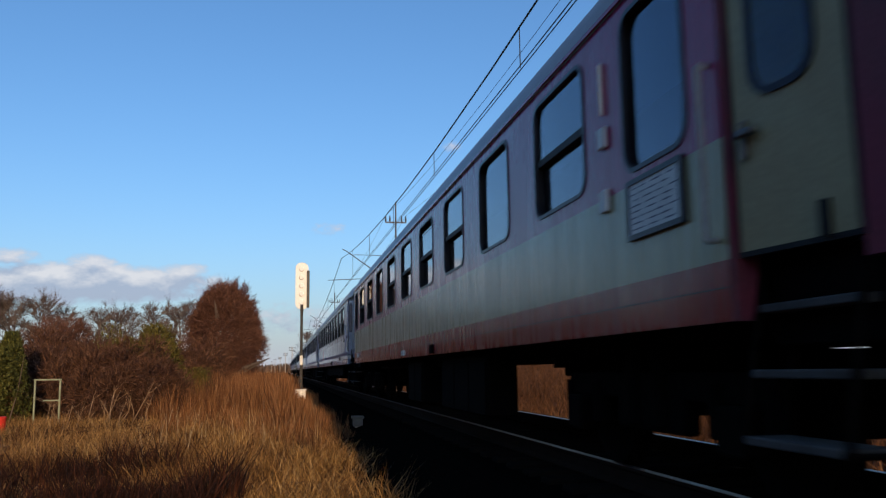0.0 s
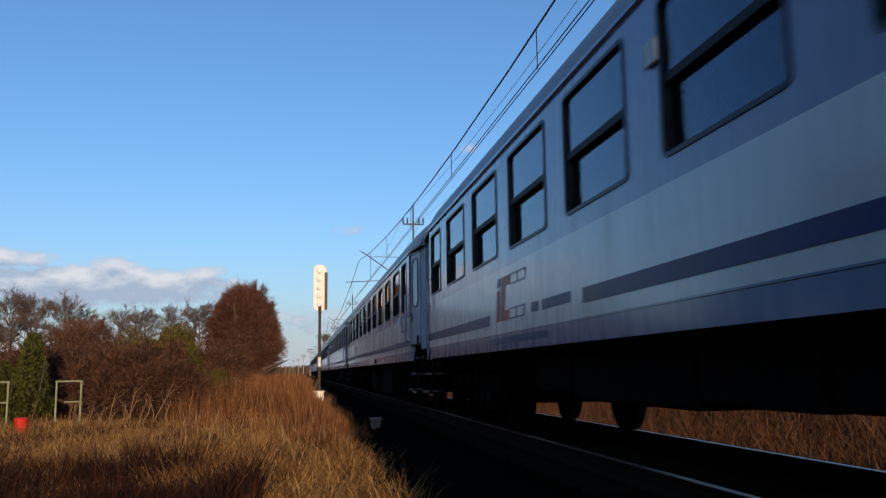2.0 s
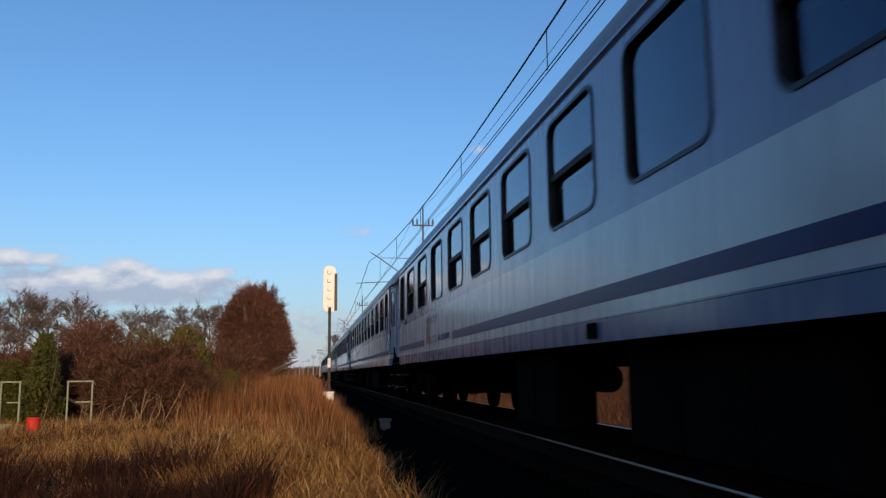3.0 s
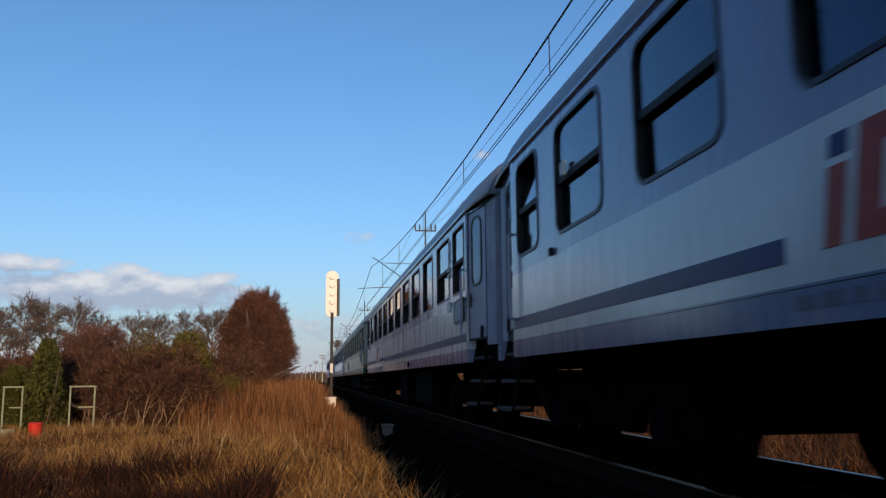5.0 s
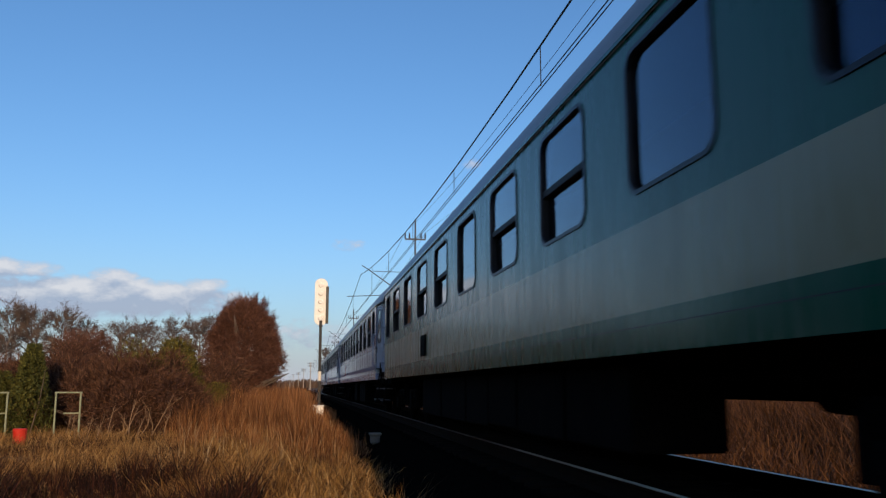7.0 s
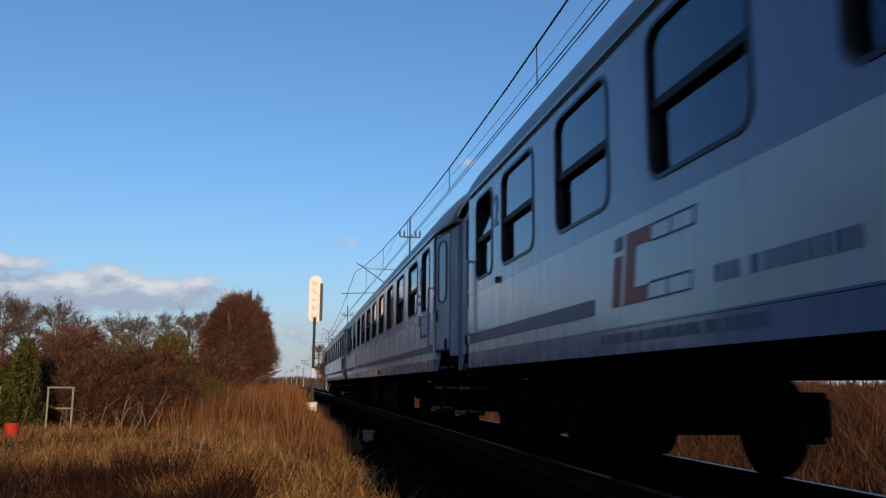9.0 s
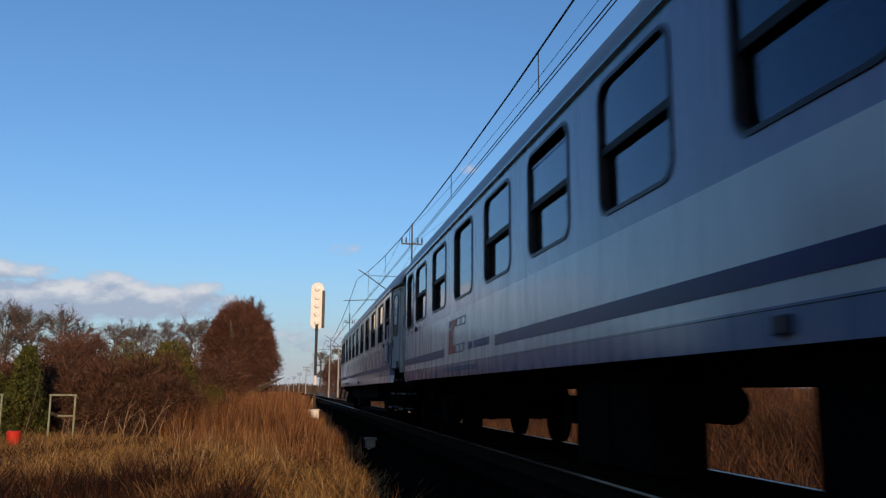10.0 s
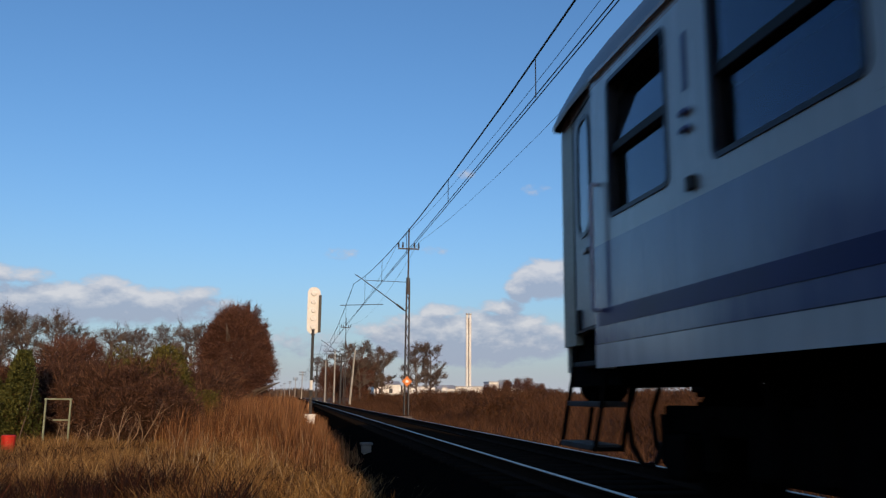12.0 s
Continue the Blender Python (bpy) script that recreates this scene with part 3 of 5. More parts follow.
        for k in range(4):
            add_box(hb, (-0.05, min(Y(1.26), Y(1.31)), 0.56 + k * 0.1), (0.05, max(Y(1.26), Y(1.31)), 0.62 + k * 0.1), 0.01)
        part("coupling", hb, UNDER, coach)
        for x in (-0.5, -0.72, 0.45):
            hs = bmesh.new()
            pts = [Vector((x, Y(1.05), 0.95)), Vector((x, Y(1.22), 0.72)), Vector((x + 0.05, Y(1.27), 0.45)), Vector((x + 0.14, Y(1.25), 0.28)),
                   Vector((x + 0.24, Y(1.22), 0.30)), Vector((x + 0.28, Y(1.18), 0.48))]
            for p, q in zip(pts, pts[1:]):
                add_tube(hs, p, q, 0.025, sides=6)
            part("brake_hose", hs, RUBBER, coach)


wheelsets = []


def running_gear(coach, seed, gear):
    rnd = random.Random(seed)
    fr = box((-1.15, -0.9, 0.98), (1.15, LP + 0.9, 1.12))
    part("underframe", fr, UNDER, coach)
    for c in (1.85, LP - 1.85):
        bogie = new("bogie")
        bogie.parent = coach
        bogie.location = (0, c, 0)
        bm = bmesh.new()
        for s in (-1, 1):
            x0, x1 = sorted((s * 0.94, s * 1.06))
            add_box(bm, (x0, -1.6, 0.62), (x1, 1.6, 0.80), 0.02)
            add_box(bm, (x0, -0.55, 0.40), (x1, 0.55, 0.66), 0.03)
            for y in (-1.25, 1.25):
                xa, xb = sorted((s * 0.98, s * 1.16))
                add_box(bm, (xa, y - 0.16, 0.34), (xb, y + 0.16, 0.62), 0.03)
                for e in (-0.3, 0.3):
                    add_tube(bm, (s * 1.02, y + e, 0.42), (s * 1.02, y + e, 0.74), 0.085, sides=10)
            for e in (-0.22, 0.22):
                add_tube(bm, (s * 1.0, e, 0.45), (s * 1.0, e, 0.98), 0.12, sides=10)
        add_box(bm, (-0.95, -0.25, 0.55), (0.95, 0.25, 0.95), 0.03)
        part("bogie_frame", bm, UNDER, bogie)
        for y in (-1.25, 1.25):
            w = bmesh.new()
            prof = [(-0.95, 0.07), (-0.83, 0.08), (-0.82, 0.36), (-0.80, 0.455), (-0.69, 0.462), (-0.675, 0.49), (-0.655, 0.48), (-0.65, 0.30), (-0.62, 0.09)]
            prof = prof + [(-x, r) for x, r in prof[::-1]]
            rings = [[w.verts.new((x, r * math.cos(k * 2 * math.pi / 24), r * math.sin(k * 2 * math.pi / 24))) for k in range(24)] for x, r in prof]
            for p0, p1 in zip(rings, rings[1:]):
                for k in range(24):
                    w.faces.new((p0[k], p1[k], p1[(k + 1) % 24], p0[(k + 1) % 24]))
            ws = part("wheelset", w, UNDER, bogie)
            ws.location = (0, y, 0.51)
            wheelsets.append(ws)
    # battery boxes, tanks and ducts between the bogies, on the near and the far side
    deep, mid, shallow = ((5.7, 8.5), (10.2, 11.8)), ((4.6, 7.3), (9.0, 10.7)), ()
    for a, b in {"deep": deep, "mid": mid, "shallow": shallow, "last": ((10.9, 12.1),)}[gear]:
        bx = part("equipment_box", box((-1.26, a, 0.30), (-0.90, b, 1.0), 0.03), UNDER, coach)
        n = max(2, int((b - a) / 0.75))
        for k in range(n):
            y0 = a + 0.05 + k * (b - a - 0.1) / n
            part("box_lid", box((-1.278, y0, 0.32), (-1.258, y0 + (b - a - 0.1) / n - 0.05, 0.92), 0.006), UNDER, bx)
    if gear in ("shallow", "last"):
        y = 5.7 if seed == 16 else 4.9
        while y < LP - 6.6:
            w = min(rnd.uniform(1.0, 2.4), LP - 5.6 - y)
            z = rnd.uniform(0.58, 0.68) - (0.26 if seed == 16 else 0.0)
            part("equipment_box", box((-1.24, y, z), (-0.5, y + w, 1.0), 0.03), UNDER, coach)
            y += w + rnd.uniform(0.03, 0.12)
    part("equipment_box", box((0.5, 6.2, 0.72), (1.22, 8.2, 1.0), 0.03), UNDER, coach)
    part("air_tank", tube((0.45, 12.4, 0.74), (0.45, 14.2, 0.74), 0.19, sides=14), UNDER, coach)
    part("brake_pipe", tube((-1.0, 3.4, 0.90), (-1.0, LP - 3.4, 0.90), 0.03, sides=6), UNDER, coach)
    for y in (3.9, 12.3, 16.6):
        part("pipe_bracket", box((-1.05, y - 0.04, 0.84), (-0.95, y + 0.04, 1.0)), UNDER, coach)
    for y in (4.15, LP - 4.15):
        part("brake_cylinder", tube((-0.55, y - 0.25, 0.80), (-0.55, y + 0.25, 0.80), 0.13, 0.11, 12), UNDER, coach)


def board(coach, y0, y1, z0, z1, tilt=0, printed=True, material=None):
    """A destination board in a thin frame."""
    bd = part("destination_board", box((-HALF - 0.022, y0, z0), (-HALF - 0.006, y1, z1), 0.004), material or BOARD, coach, "destination board beside the door")
    part("board_frame", ring(bmesh.new(), [(y0 - .02, z0 - .02), (y1 + .02, z0 - .02), (y1 + .02, z1 + .02), (y0 - .02, z1 + .02)],
                             [(y0 + .012, z0 + .012), (y1 - .012, z0 + .012), (y1 - .012, z1 - .012), (y0 + .012, z1 - .012)], -HALF - 0.030, -HALF - 0.002), FRAME, bd)
    if printed:
        n = 8
        rnd = random.Random(int(y0 * 100))
        for k in range(n):
            z = z1 - 0.04 - (z1 - z0 - 0.08) * k / (n - 1)
            a = y1 - 0.04 - rnd.uniform(0, 0.06)
            while a > y0 + 0.12:
                w = rnd.uniform(0.05, 0.16)
                part("line_of_print", box((-HALF - 0.0245, max(a - w, y0 + 0.03), z - 0.004), (-HALF - 0.022, a, z + 0.004)), PRINT, bd)
                a -= w + rnd.uniform(0.03, 0.10)


def numeral(coach, text, y, z, size=0.5):
    cu = bpy.data.curves.new("class_number", "FONT")
    cu.body, cu.size, cu.extrude, cu.align_x = text, size, 0.002, "CENTER"
    cu.materials.append(NUMERAL)
    ob = new("class_number", cu)
    ob.parent = coach
    ob.matrix_basis = Matrix.Translation((-HALF - 0.004, y, z)) @ Matrix.Rotation(radians(-90), 4, "Z") @ Matrix.Rotation(radians(90), 4, "X")
    return ob


def emblem(coach, t, z0=1.36, z1=1.82):
    """Red slanted emblem with pale outlined boxes, then bars in place of the lettering; t: the trailing pillar."""
    def slanted(name, ya, yb, za, zb, material):
        # ya is further back; the top leans towards the front
        lean = 0.20
        def sh(z):
            return (z - z0) * lean
        pts = [(ya - sh(za), za), (yb - sh(za), za), (yb - sh(zb), zb), (ya - sh(zb), zb)]
        bm = slab(bmesh.new(), pts, -HALF - 0.005, -HALF - 0.001)
        bmesh.ops.recalc_face_normals(bm, faces=bm.faces)
        return part(name, bm, material, coach)
    a = t - 4.55
    h = z1 - z0
    slanted("emblem_bar", a, a - 0.13, z0, z0 + h * 0.72, LOGO_RED)
    slanted("emblem_bar", a, a - 0.13, z0 + h * 0.80, z1, STRIPE)
    slanted("emblem_bar", a - 0.20, a - 0.36, z0, z1, LOGO_RED)
    slanted("emblem_bar", a - 0.36, a - 0.58, z1 - 0.10, z1, LOGO_RED)
    slanted("emblem_bar", a - 0.36, a - 0.58, z0, z0 + 0.10, LOGO_RED)
    for za in (z0, z0 + 0.10, z1 - 0.11, z1 - 0.012):
        slanted("emblem_line", a - 0.60, a - 1.16, za, za + 0.012, NUMERAL)
    for ya in (a - 0.86, a - 1.16):
        slanted("emblem_line", ya, ya - 0.012, z0, z0 + 0.11, NUMERAL)
        slanted("emblem_line", ya, ya - 0.012, z1 - 0.11, z1, NUMERAL)
    y = t - 6.0
    for w in (0.09, 0.09, 0.09, 0.12, 0.08, 0.08, 0.08, 0.09, 0.09, 0.08, 0.05, 0.08, 0.09):
        part("lettering_bar", box((-HALF - 0.005, y - w * 0.5, 1.37), (-HALF - 0.001, y, 1.46)), NUMERAL, coach)
        y -= w
        if abs(y - (t - 6.27)) < 0.02:
            y -= 0.08
    y = t - 4.3
    rnd = random.Random(int(t))
    for k in range(14):
        w = rnd.uniform(0.05, 0.16)
        part("lettering_bar", box((-HALF - 0.002, y - w, 1.12), (-HALF + 0.012, y, 1.185)), PRINT, coach)
        y -= w + rnd.uniform(0.03, 0.08)


def make_coach(o):
    coach = new("coach")
    tagged(coach, o["label"], "railway coach", "coaches of the train")
    wins = [(a, a + w, z0, z1, k) for a, w, z0, z1, k in o["wins"]]
    bm = bmesh.new()
    side_wall(bm, wins, o["r"])
    part("body_side", bm, o["paint"], coach)
    # plain partition added to keep the windows dark inside
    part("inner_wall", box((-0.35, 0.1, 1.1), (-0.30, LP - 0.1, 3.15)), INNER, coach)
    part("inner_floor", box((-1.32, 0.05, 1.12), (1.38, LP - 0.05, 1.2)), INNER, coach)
    part("roof", roof_shell(), ROOF, coach, "dark grey curved roof", smooth=True)
    g = box((-HALF - 0.018, -0.02, 3.17), (-HALF + 0.01, LP + 0.02, 3.20))
    part("gutter", g, o["paint"], coach)
    part("seam", box((-HALF - 0.0015, 0.02, 1.212), (-HALF + 0.004, LP - 0.02, 1.218)), FRAME, coach)
    for y0, y1, z0, z1, kind in wins:
        ms = window_meshes(y1 - y0, z0, z1, o["r"], kind)
        e = share("window", ms["frame"], coach, (0, y0, 0))
        for nm in ms:
            if nm != "frame":
                share(nm, ms[nm], e, (0, 0, 0))
    if o["door_glass"] is None:
        o["door_glass"] = GLASS
    coach_ends(coach, o, o["door"], o["trim"])
    running_gear(coach, o["seed"], o["gear"])
    for a, b in o["stripes"]:
        part("stripe", box((-HALF - 0.004, a, 1.337), (-HALF + 0.002, b, 1.455)), STRIPE, coach, "navy blue painted stripe")
    if o["emblem"]:
        emblem(coach, LP - o.get("emblem_back", 0.27))
    for text, y, z in o["numbers"]:
        numeral(coach, text, y, z)
    for y0, y1, z0, z1, printed in o["boards"]:
        board(coach, y0, y1, z0, z1, 0, printed, BOARD if printed else o["door"])
    for y, z, w, h, m in o["marks"]:
        part("small_plate", box((-HALF - 0.035, y - w / 2, z - h / 2), (-HALF - 0.001, y + w / 2, z + h / 2), 0.008), m, coach)
    return coach


def row(start, pitch, count, fixed=(), w=1.2, slot=()):
    return [(start + i * pitch, w, SILL, HEAD, "fixed" if i in fixed else "slot" if i in slot else "bar") for i in range(count)]


NARROW = (2.04, 3.06)
SPLIT = [(0.05, LP - 7.72), (LP - 4.47, LP - 0.05)]


def plan(**k):
    o = dict(r=0.13, paint=L_BLUE, door=D_BLUE, trim=TRIM_BLUE, rail_in=True, rail_mat=TRIM_BLUE, door_glass=GLASS, stripes=SPLIT, emblem=True,
             numbers=[], boards=[], marks=[(LP - 1.55, 1.95, 0.07, 0.07, RUBBER)], seed=1, gear="deep")
    o.update(k)
    return o


maroon_wins = [(0.36, 0.83, *NARROW, "fixed")] + row(1.90, 2.09, 9, (1, 6), 1.2, (3, 5, 7)) + [(20.55, 0.83, *NARROW, "fixed")]
blue_end = (20.60, 0.92, SILL, HEAD, "bar")
PLANS = [
    plan(paint=L_RED, door=D_CREAM, trim=TRIM_MAROON, wins=maroon_wins, stripes=[], emblem=False, marks=[], seed=10, rail_mat=D_PALE,
         label="maroon and cream passenger coach with rounded windows"),
    plan(paint=L_RED, door=D_CREAM, trim=TRIM_MAROON, wins=maroon_wins, stripes=[], emblem=False, seed=11, rail_mat=D_PALE,
         boards=[(0.42, 1.12, 1.62, 1.95, True)], marks=[(1.52, 1.93, 0.13, 0.15, BOARD), (1.52, 2.36, 0.12, 0.14, BOARD), (1.52, 2.70, 0.02, 0.36, BOARD), (LP - 1.5, 1.25, 0.3, 0.1, BOARD), (11.2, 1.13, 0.34, 0.09, BOARD), (8.3, 1.13, 0.22, 0.13, UNDER)],
         label="maroon and cream passenger coach with a red lower sill"),
    plan(r=0.045, wins=row(1.62, 1.895, 10, (), 1.32) + [blue_end], seed=12, gear="shallow", stripes=SPLIT, emblem=True,
         marks=[(1.1, 1.86, 0.05, 0.10, RUBBER), (0.55, 1.95, 0.05, 0.10, RUBBER), (1.45, 1.84, 0.06, 0.06, RUBBER), (3.8, 1.27, 0.46, 0.12, STEEL), (9.1, 1.16, 0.20, 0.16, UNDER), (12.5, 2.75, 0.16, 0.16, BOARD)],
         label="blue-grey passenger coach with square-cornered windows and a navy stripe"),
    plan(wins=[(0.38, 0.84, *NARROW, "fixed")] + row(1.66, 1.90, 10, (2, 7), 1.24) + [(20.62, 0.82, *NARROW, "fixed")], seed=13, gear="mid",
         boards=[(0.42, 1.0, 1.66, 1.95, False)], marks=[(1.45, 1.9, 0.12, 0.15, BOARD), (7.5, 1.14, 0.17, 0.12, UNDER), (LP - 1.55, 1.95, 0.07, 0.07, RUBBER)],
         label="blue-grey passenger coach with rounded windows and an open side flap"),
    plan(wins=[(0.38, 0.84, *NARROW, "fixed")] + row(1.74, 1.895, 10) + [(20.62, 0.82, SILL, HEAD, "tilt")], seed=14, emblem_back=1.05, stripes=[(0.05, LP - 8.5), (LP - 5.3, LP - 0.05)],
         marks=[(LP - 1.55, 1.95, 0.07, 0.07, RUBBER), (1.45, 1.9, 0.12, 0.15, BOARD), (LP - 2.0, 2.6, 0.1, 0.12, BOARD)],
         label="blue-grey passenger coach with rounded windows and a red emblem"),
    plan(r=0.05, paint=L_BLUE2, wins=[(0.17, 0.94, SILL, HEAD, "bar")] + row(1.50, 1.895, 10, (1, 8), 1.29) + [(20.60, 0.92, SILL, HEAD, "bar")], seed=15, gear="mid",
         numbers=[("2", 1.38, 2.62), ("2", LP - 1.30, 2.45)], boards=[(0.14, 0.92, 1.65, 1.95, True)],
         marks=[(1.45, 2.42, 0.14, 0.06, BOARD), (1.45, 2.52, 0.14, 0.08, BOARD), (1.45, 1.93, 0.12, 0.16, BOARD), (LP - 1.55, 1.95, 0.07, 0.07, RUBBER), (7.2, 1.14, 0.15, 0.11, UNDER), (LP - 1.3, 2.3, 0.1, 0.06, BOARD)],
         label="blue-grey passenger coach with class numbers and a destination board"),
    plan(paint=L_GREEN, door=D_CREAM, trim=TRIM_GREEN, wins=[(0.48, 0.80, *NARROW, "fixed")] + row(1.82, 2.085, 9, (1, 4, 7)) + [(20.5, 0.83, *NARROW, "fixed")], seed=16, gear="shallow",
         stripes=[], emblem=False, boards=[(1.55, 1.95, 1.62, 1.95, False)], marks=[(0.4, 1.97, 0.12, 0.16, BOARD), (1.5, 2.45, 0.10, 0.16, CREAM_TRIM), (1.5, 2.75, 0.12, 0.22, CREAM_TRIM), (14.6, 1.55, 0.5, 0.36, UNDER)],
         label="dark green and cream passenger coach with rounded windows"),
    plan(paint=L_BLUE2, wins=[(0.38, 0.84, *NARROW, "fixed")] + row(1.74, 1.895, 10, (2,)) + [(20.45, 0.83, SILL, HEAD, "tilt")], seed=17,
         numbers=[("2", LP - 1.45, 2.55)], label="blue-grey passenger coach with a class number at its end"),
    plan(paint=L_BLUE2, wins=[(0.40, 0.86, *NARROW, "fixed")] + row(1.78, 1.917, 10, (2, 7), 1.2, (0, 5)) + [(20.67, 0.80, *NARROW, "fixed")], seed=18,
         numbers=[("2", 1.42, 2.50), ("2", LP - 1.30, 2.50)], boards=[(0.42, 1.15, 1.64, 1.96, False)],
         marks=[(1.42, 2.22, 0.10, 0.05, BOARD), (1.42, 2.35, 0.10, 0.05, BOARD), (1.42, 1.92, 0.12, 0.18, D_PALE), (8.4, 1.14, 0.12, 0.09, FRAME), (LP - 1.55, 1.95, 0.07, 0.07, RUBBER)],
         label="blue-grey passenger coach with large rounded windows and a flap"),
    plan(r=0.045, door_sign=True, paint=L_WHITE, door=D_PALE, trim=CREAM_TRIM, wins=[(0.30, 0.90, SILL, HEAD, "tilt")] + row(1.82, 2.11, 9, (), 1.21) + [(20.46, 0.93, SILL, HEAD, "tilt")], seed=19, gear="last",
         numbers=[("1", 1.45, 2.45), ("1", LP - 1.5, 2.55)], boards=[(0.35, 1.15, 1.55, 1.95, False)],
         marks=[(1.45, 1.95, 0.08, 0.08, RUBBER), (LP - 1.55, 2.0, 0.08, 0.08, RUBBER), (1.45, 2.25, 0.05, 0.03, NUMERAL), (LP - 1.5, 2.32, 0.10, 0.03, NUMERAL), (LP - 1.5, 2.42, 0.10, 0.03, NUMERAL), (LP - 5.6, 1.17, 0.16, 0.03, RUBBER), (9.9, 1.14, 0.20, 0.12, FRAME), (9.3, 1.15, 0.2, 0.03, PRINT)],
         label="last coach, pale grey over blue with square-cornered windows"),
]
coaches = [make_coach(o) for o in PLANS]

# ---- lineside: masts, wires, signal, poles, posts ----
def catenary_mast(y):
    e = new("catenary_mast")
    e.location = (6.75, y, GROUND)
    tagged(e, "grey lattice overhead line mast on a concrete foot", "overhead mast", "overhead line masts")
    for dx, dy in ((-0.13, -0.1), (0.13, -0.1), (-0.13, 0.1), (0.13, 0.1)):
        part("leg", tube((dx, dy, 0.0), (dx * 0.6, dy * 0.6, 8.3), 0.048, 0.042, 6), MAST, e)
    lat = bmesh.new()
    for k in range(14):
        z0, z1 = k * 0.59, (k + 1) * 0.59
        s = 1 if k % 2 else -1
        for dy in (-0.08, 0.08):
            add_tube(lat, (-0.11 * s, dy, z0), (0.11 * s, dy, z1), 0.012, sides=4)
    part("lacing", lat, MAST, e)
    part("foot", box((-0.35, -0.35, -0.1), (0.35, 0.35, 0.3), 0.03), CONCRETE, e)
    part("top_tube", tube((0, 0, 8.2), (0, 0, 11.7), 0.055, 0.045), MAST, e)
    part("collar", tube((0, 0, 7.6), (0, 0, 8.6), 0.14, 0.12, 10), MAST, e)
    part("crossarm", box((-0.65, -0.04, 10.38), (0.65, 0.04, 10.46)), MAST, e)
    for x in (-0.62, -0.36, 0.36, 0.62):
        ins = tube((x, 0, 10.46), (x, 0, 10.62), 0.03, 0.03, 8)
        add_tube(ins, (x, 0, 10.52), (x, 0, 10.82), 0.06, 0.035, 8)
        part("insulator", ins, SIGNAL_DARK, e)
    arm = tube((-0.1, 0, 6.55), (-2.95, 0, 8.55), 0.035, 0.03, 6)
    add_tube(arm, (-2.8, 0, 8.46), (-3.25, 0, 8.72), 0.028, sides=6)
    part("cantilever", arm, MAST, e, "slanted cantilever tube")
    part("tie_rod", tube((-0.1, 0, 8.35), (-2.6, 0, 8.38), 0.018, sides=5), MAST, e)
    part("steady_arm", tube((-1.5, 0, 6.95), (-4.1, 0, 6.82), 0.022, sides=5), MAST, e)
    part("arm_insulator", tube((-0.25, 0, 6.66), (-0.7, 0, 6.98), 0.06, sides=8), SIGNAL_DARK, e)
    return e


masts = [catenary_mast(y) for y in (-12, 51, 113, 176, 240, 305)]
for m, y in zip(masts[1:2], (51,)):
    sg = new("mast_sign")
    sg.location = (6.75, y - 0.16, 1.75)
    tagged(sg, "small orange diamond sign fixed to the mast", "sign")
    pl = box((-0.22, -0.012, -0.22), (0.22, 0.012, 0.22), 0.004)
    bmesh.ops.rotate(pl, verts=pl.verts, matrix=Matrix.Rotation(radians(45), 3, "Y"))
    part("plate", pl, ORANGE, sg)
    pl = box((-0.08, -0.02, -0.08), (0.08, -0.013, 0.08))
    bmesh.ops.rotate(pl, verts=pl.verts, matrix=Matrix.Rotation(radians(45), 3, "Y"))
    part("centre", pl, SIGNAL_WHITE, sg)


overhead = tagged(new("overhead_line"), "dark overhead line wires strung over the track", "overhead line")


def span_wire(name, pts, r, label):
    cu = bpy.data.curves.new(name, "CURVE")
    cu.dimensions, cu.bevel_depth, cu.bevel_resolution = "3D", r, 0
    sp = cu.splines.new("POLY")
    sp.points.add(len(pts) - 1)
    for p, q in zip(sp.points, pts):
        p.co = (*q, 1)
    cu.materials.append(WIRE)
    ob = new(name, cu)
    ob.parent = overhead
    ob["label"] = label
    return ob


supports = [-12, 51, 113, 176, 240, 305, 420, 600]


def sagged(x_at, z_support, sag, steps=12):
    pts = []
    for a, b in zip(supports, supports[1:]):
        for k in range(steps):
            u = k / steps
            pts.append((x_at(a + (b - a) * u), a + (b - a) * u, z_support - sag * 4 * u * (1 - u)))
    return pts


def stagger(y):
    return TX + 0.0 + 0.12 * math.cos(y / 62.5 * math.pi)


span_wire("messenger_wire", sagged(stagger, 7.55, 1.42), 0.019, "dark stranded messenger wire sagging between the masts")
for dx in (-0.03, 0.03):
    span_wire("contact_wire", [(stagger(y) + dx, y, 5.54) for y in range(-12, 600, 6)], 0.011, "thin dark contact wire over the track")
for dx, z, sag in ((-0.62, 10.25, 1.1), (0.62, 10.25, 1.25)):
    span_wire("feeder_wire", sagged(lambda y, d=dx: 6.75 + d, z, sag), 0.009, "thin bare wire strung along the mast tops")
for y in (7.5, 12.4, 20, 27.5, 35, 43, 58, 66, 74, 82, 90, 98):
    a, b = [(p, q) for p, q in zip(supports, supports[1:]) if p <= y < q][0]
    u = (y - a) / (b - a)
    ztop = 7.55 - 1.42 * 4 * u * (1 - u)
    dp = mesh_ob("dropper_wire", tube((stagger(y), y, 5.54), (stagger(y), y, ztop), 0.009, sides=4), WIRE, overhead)


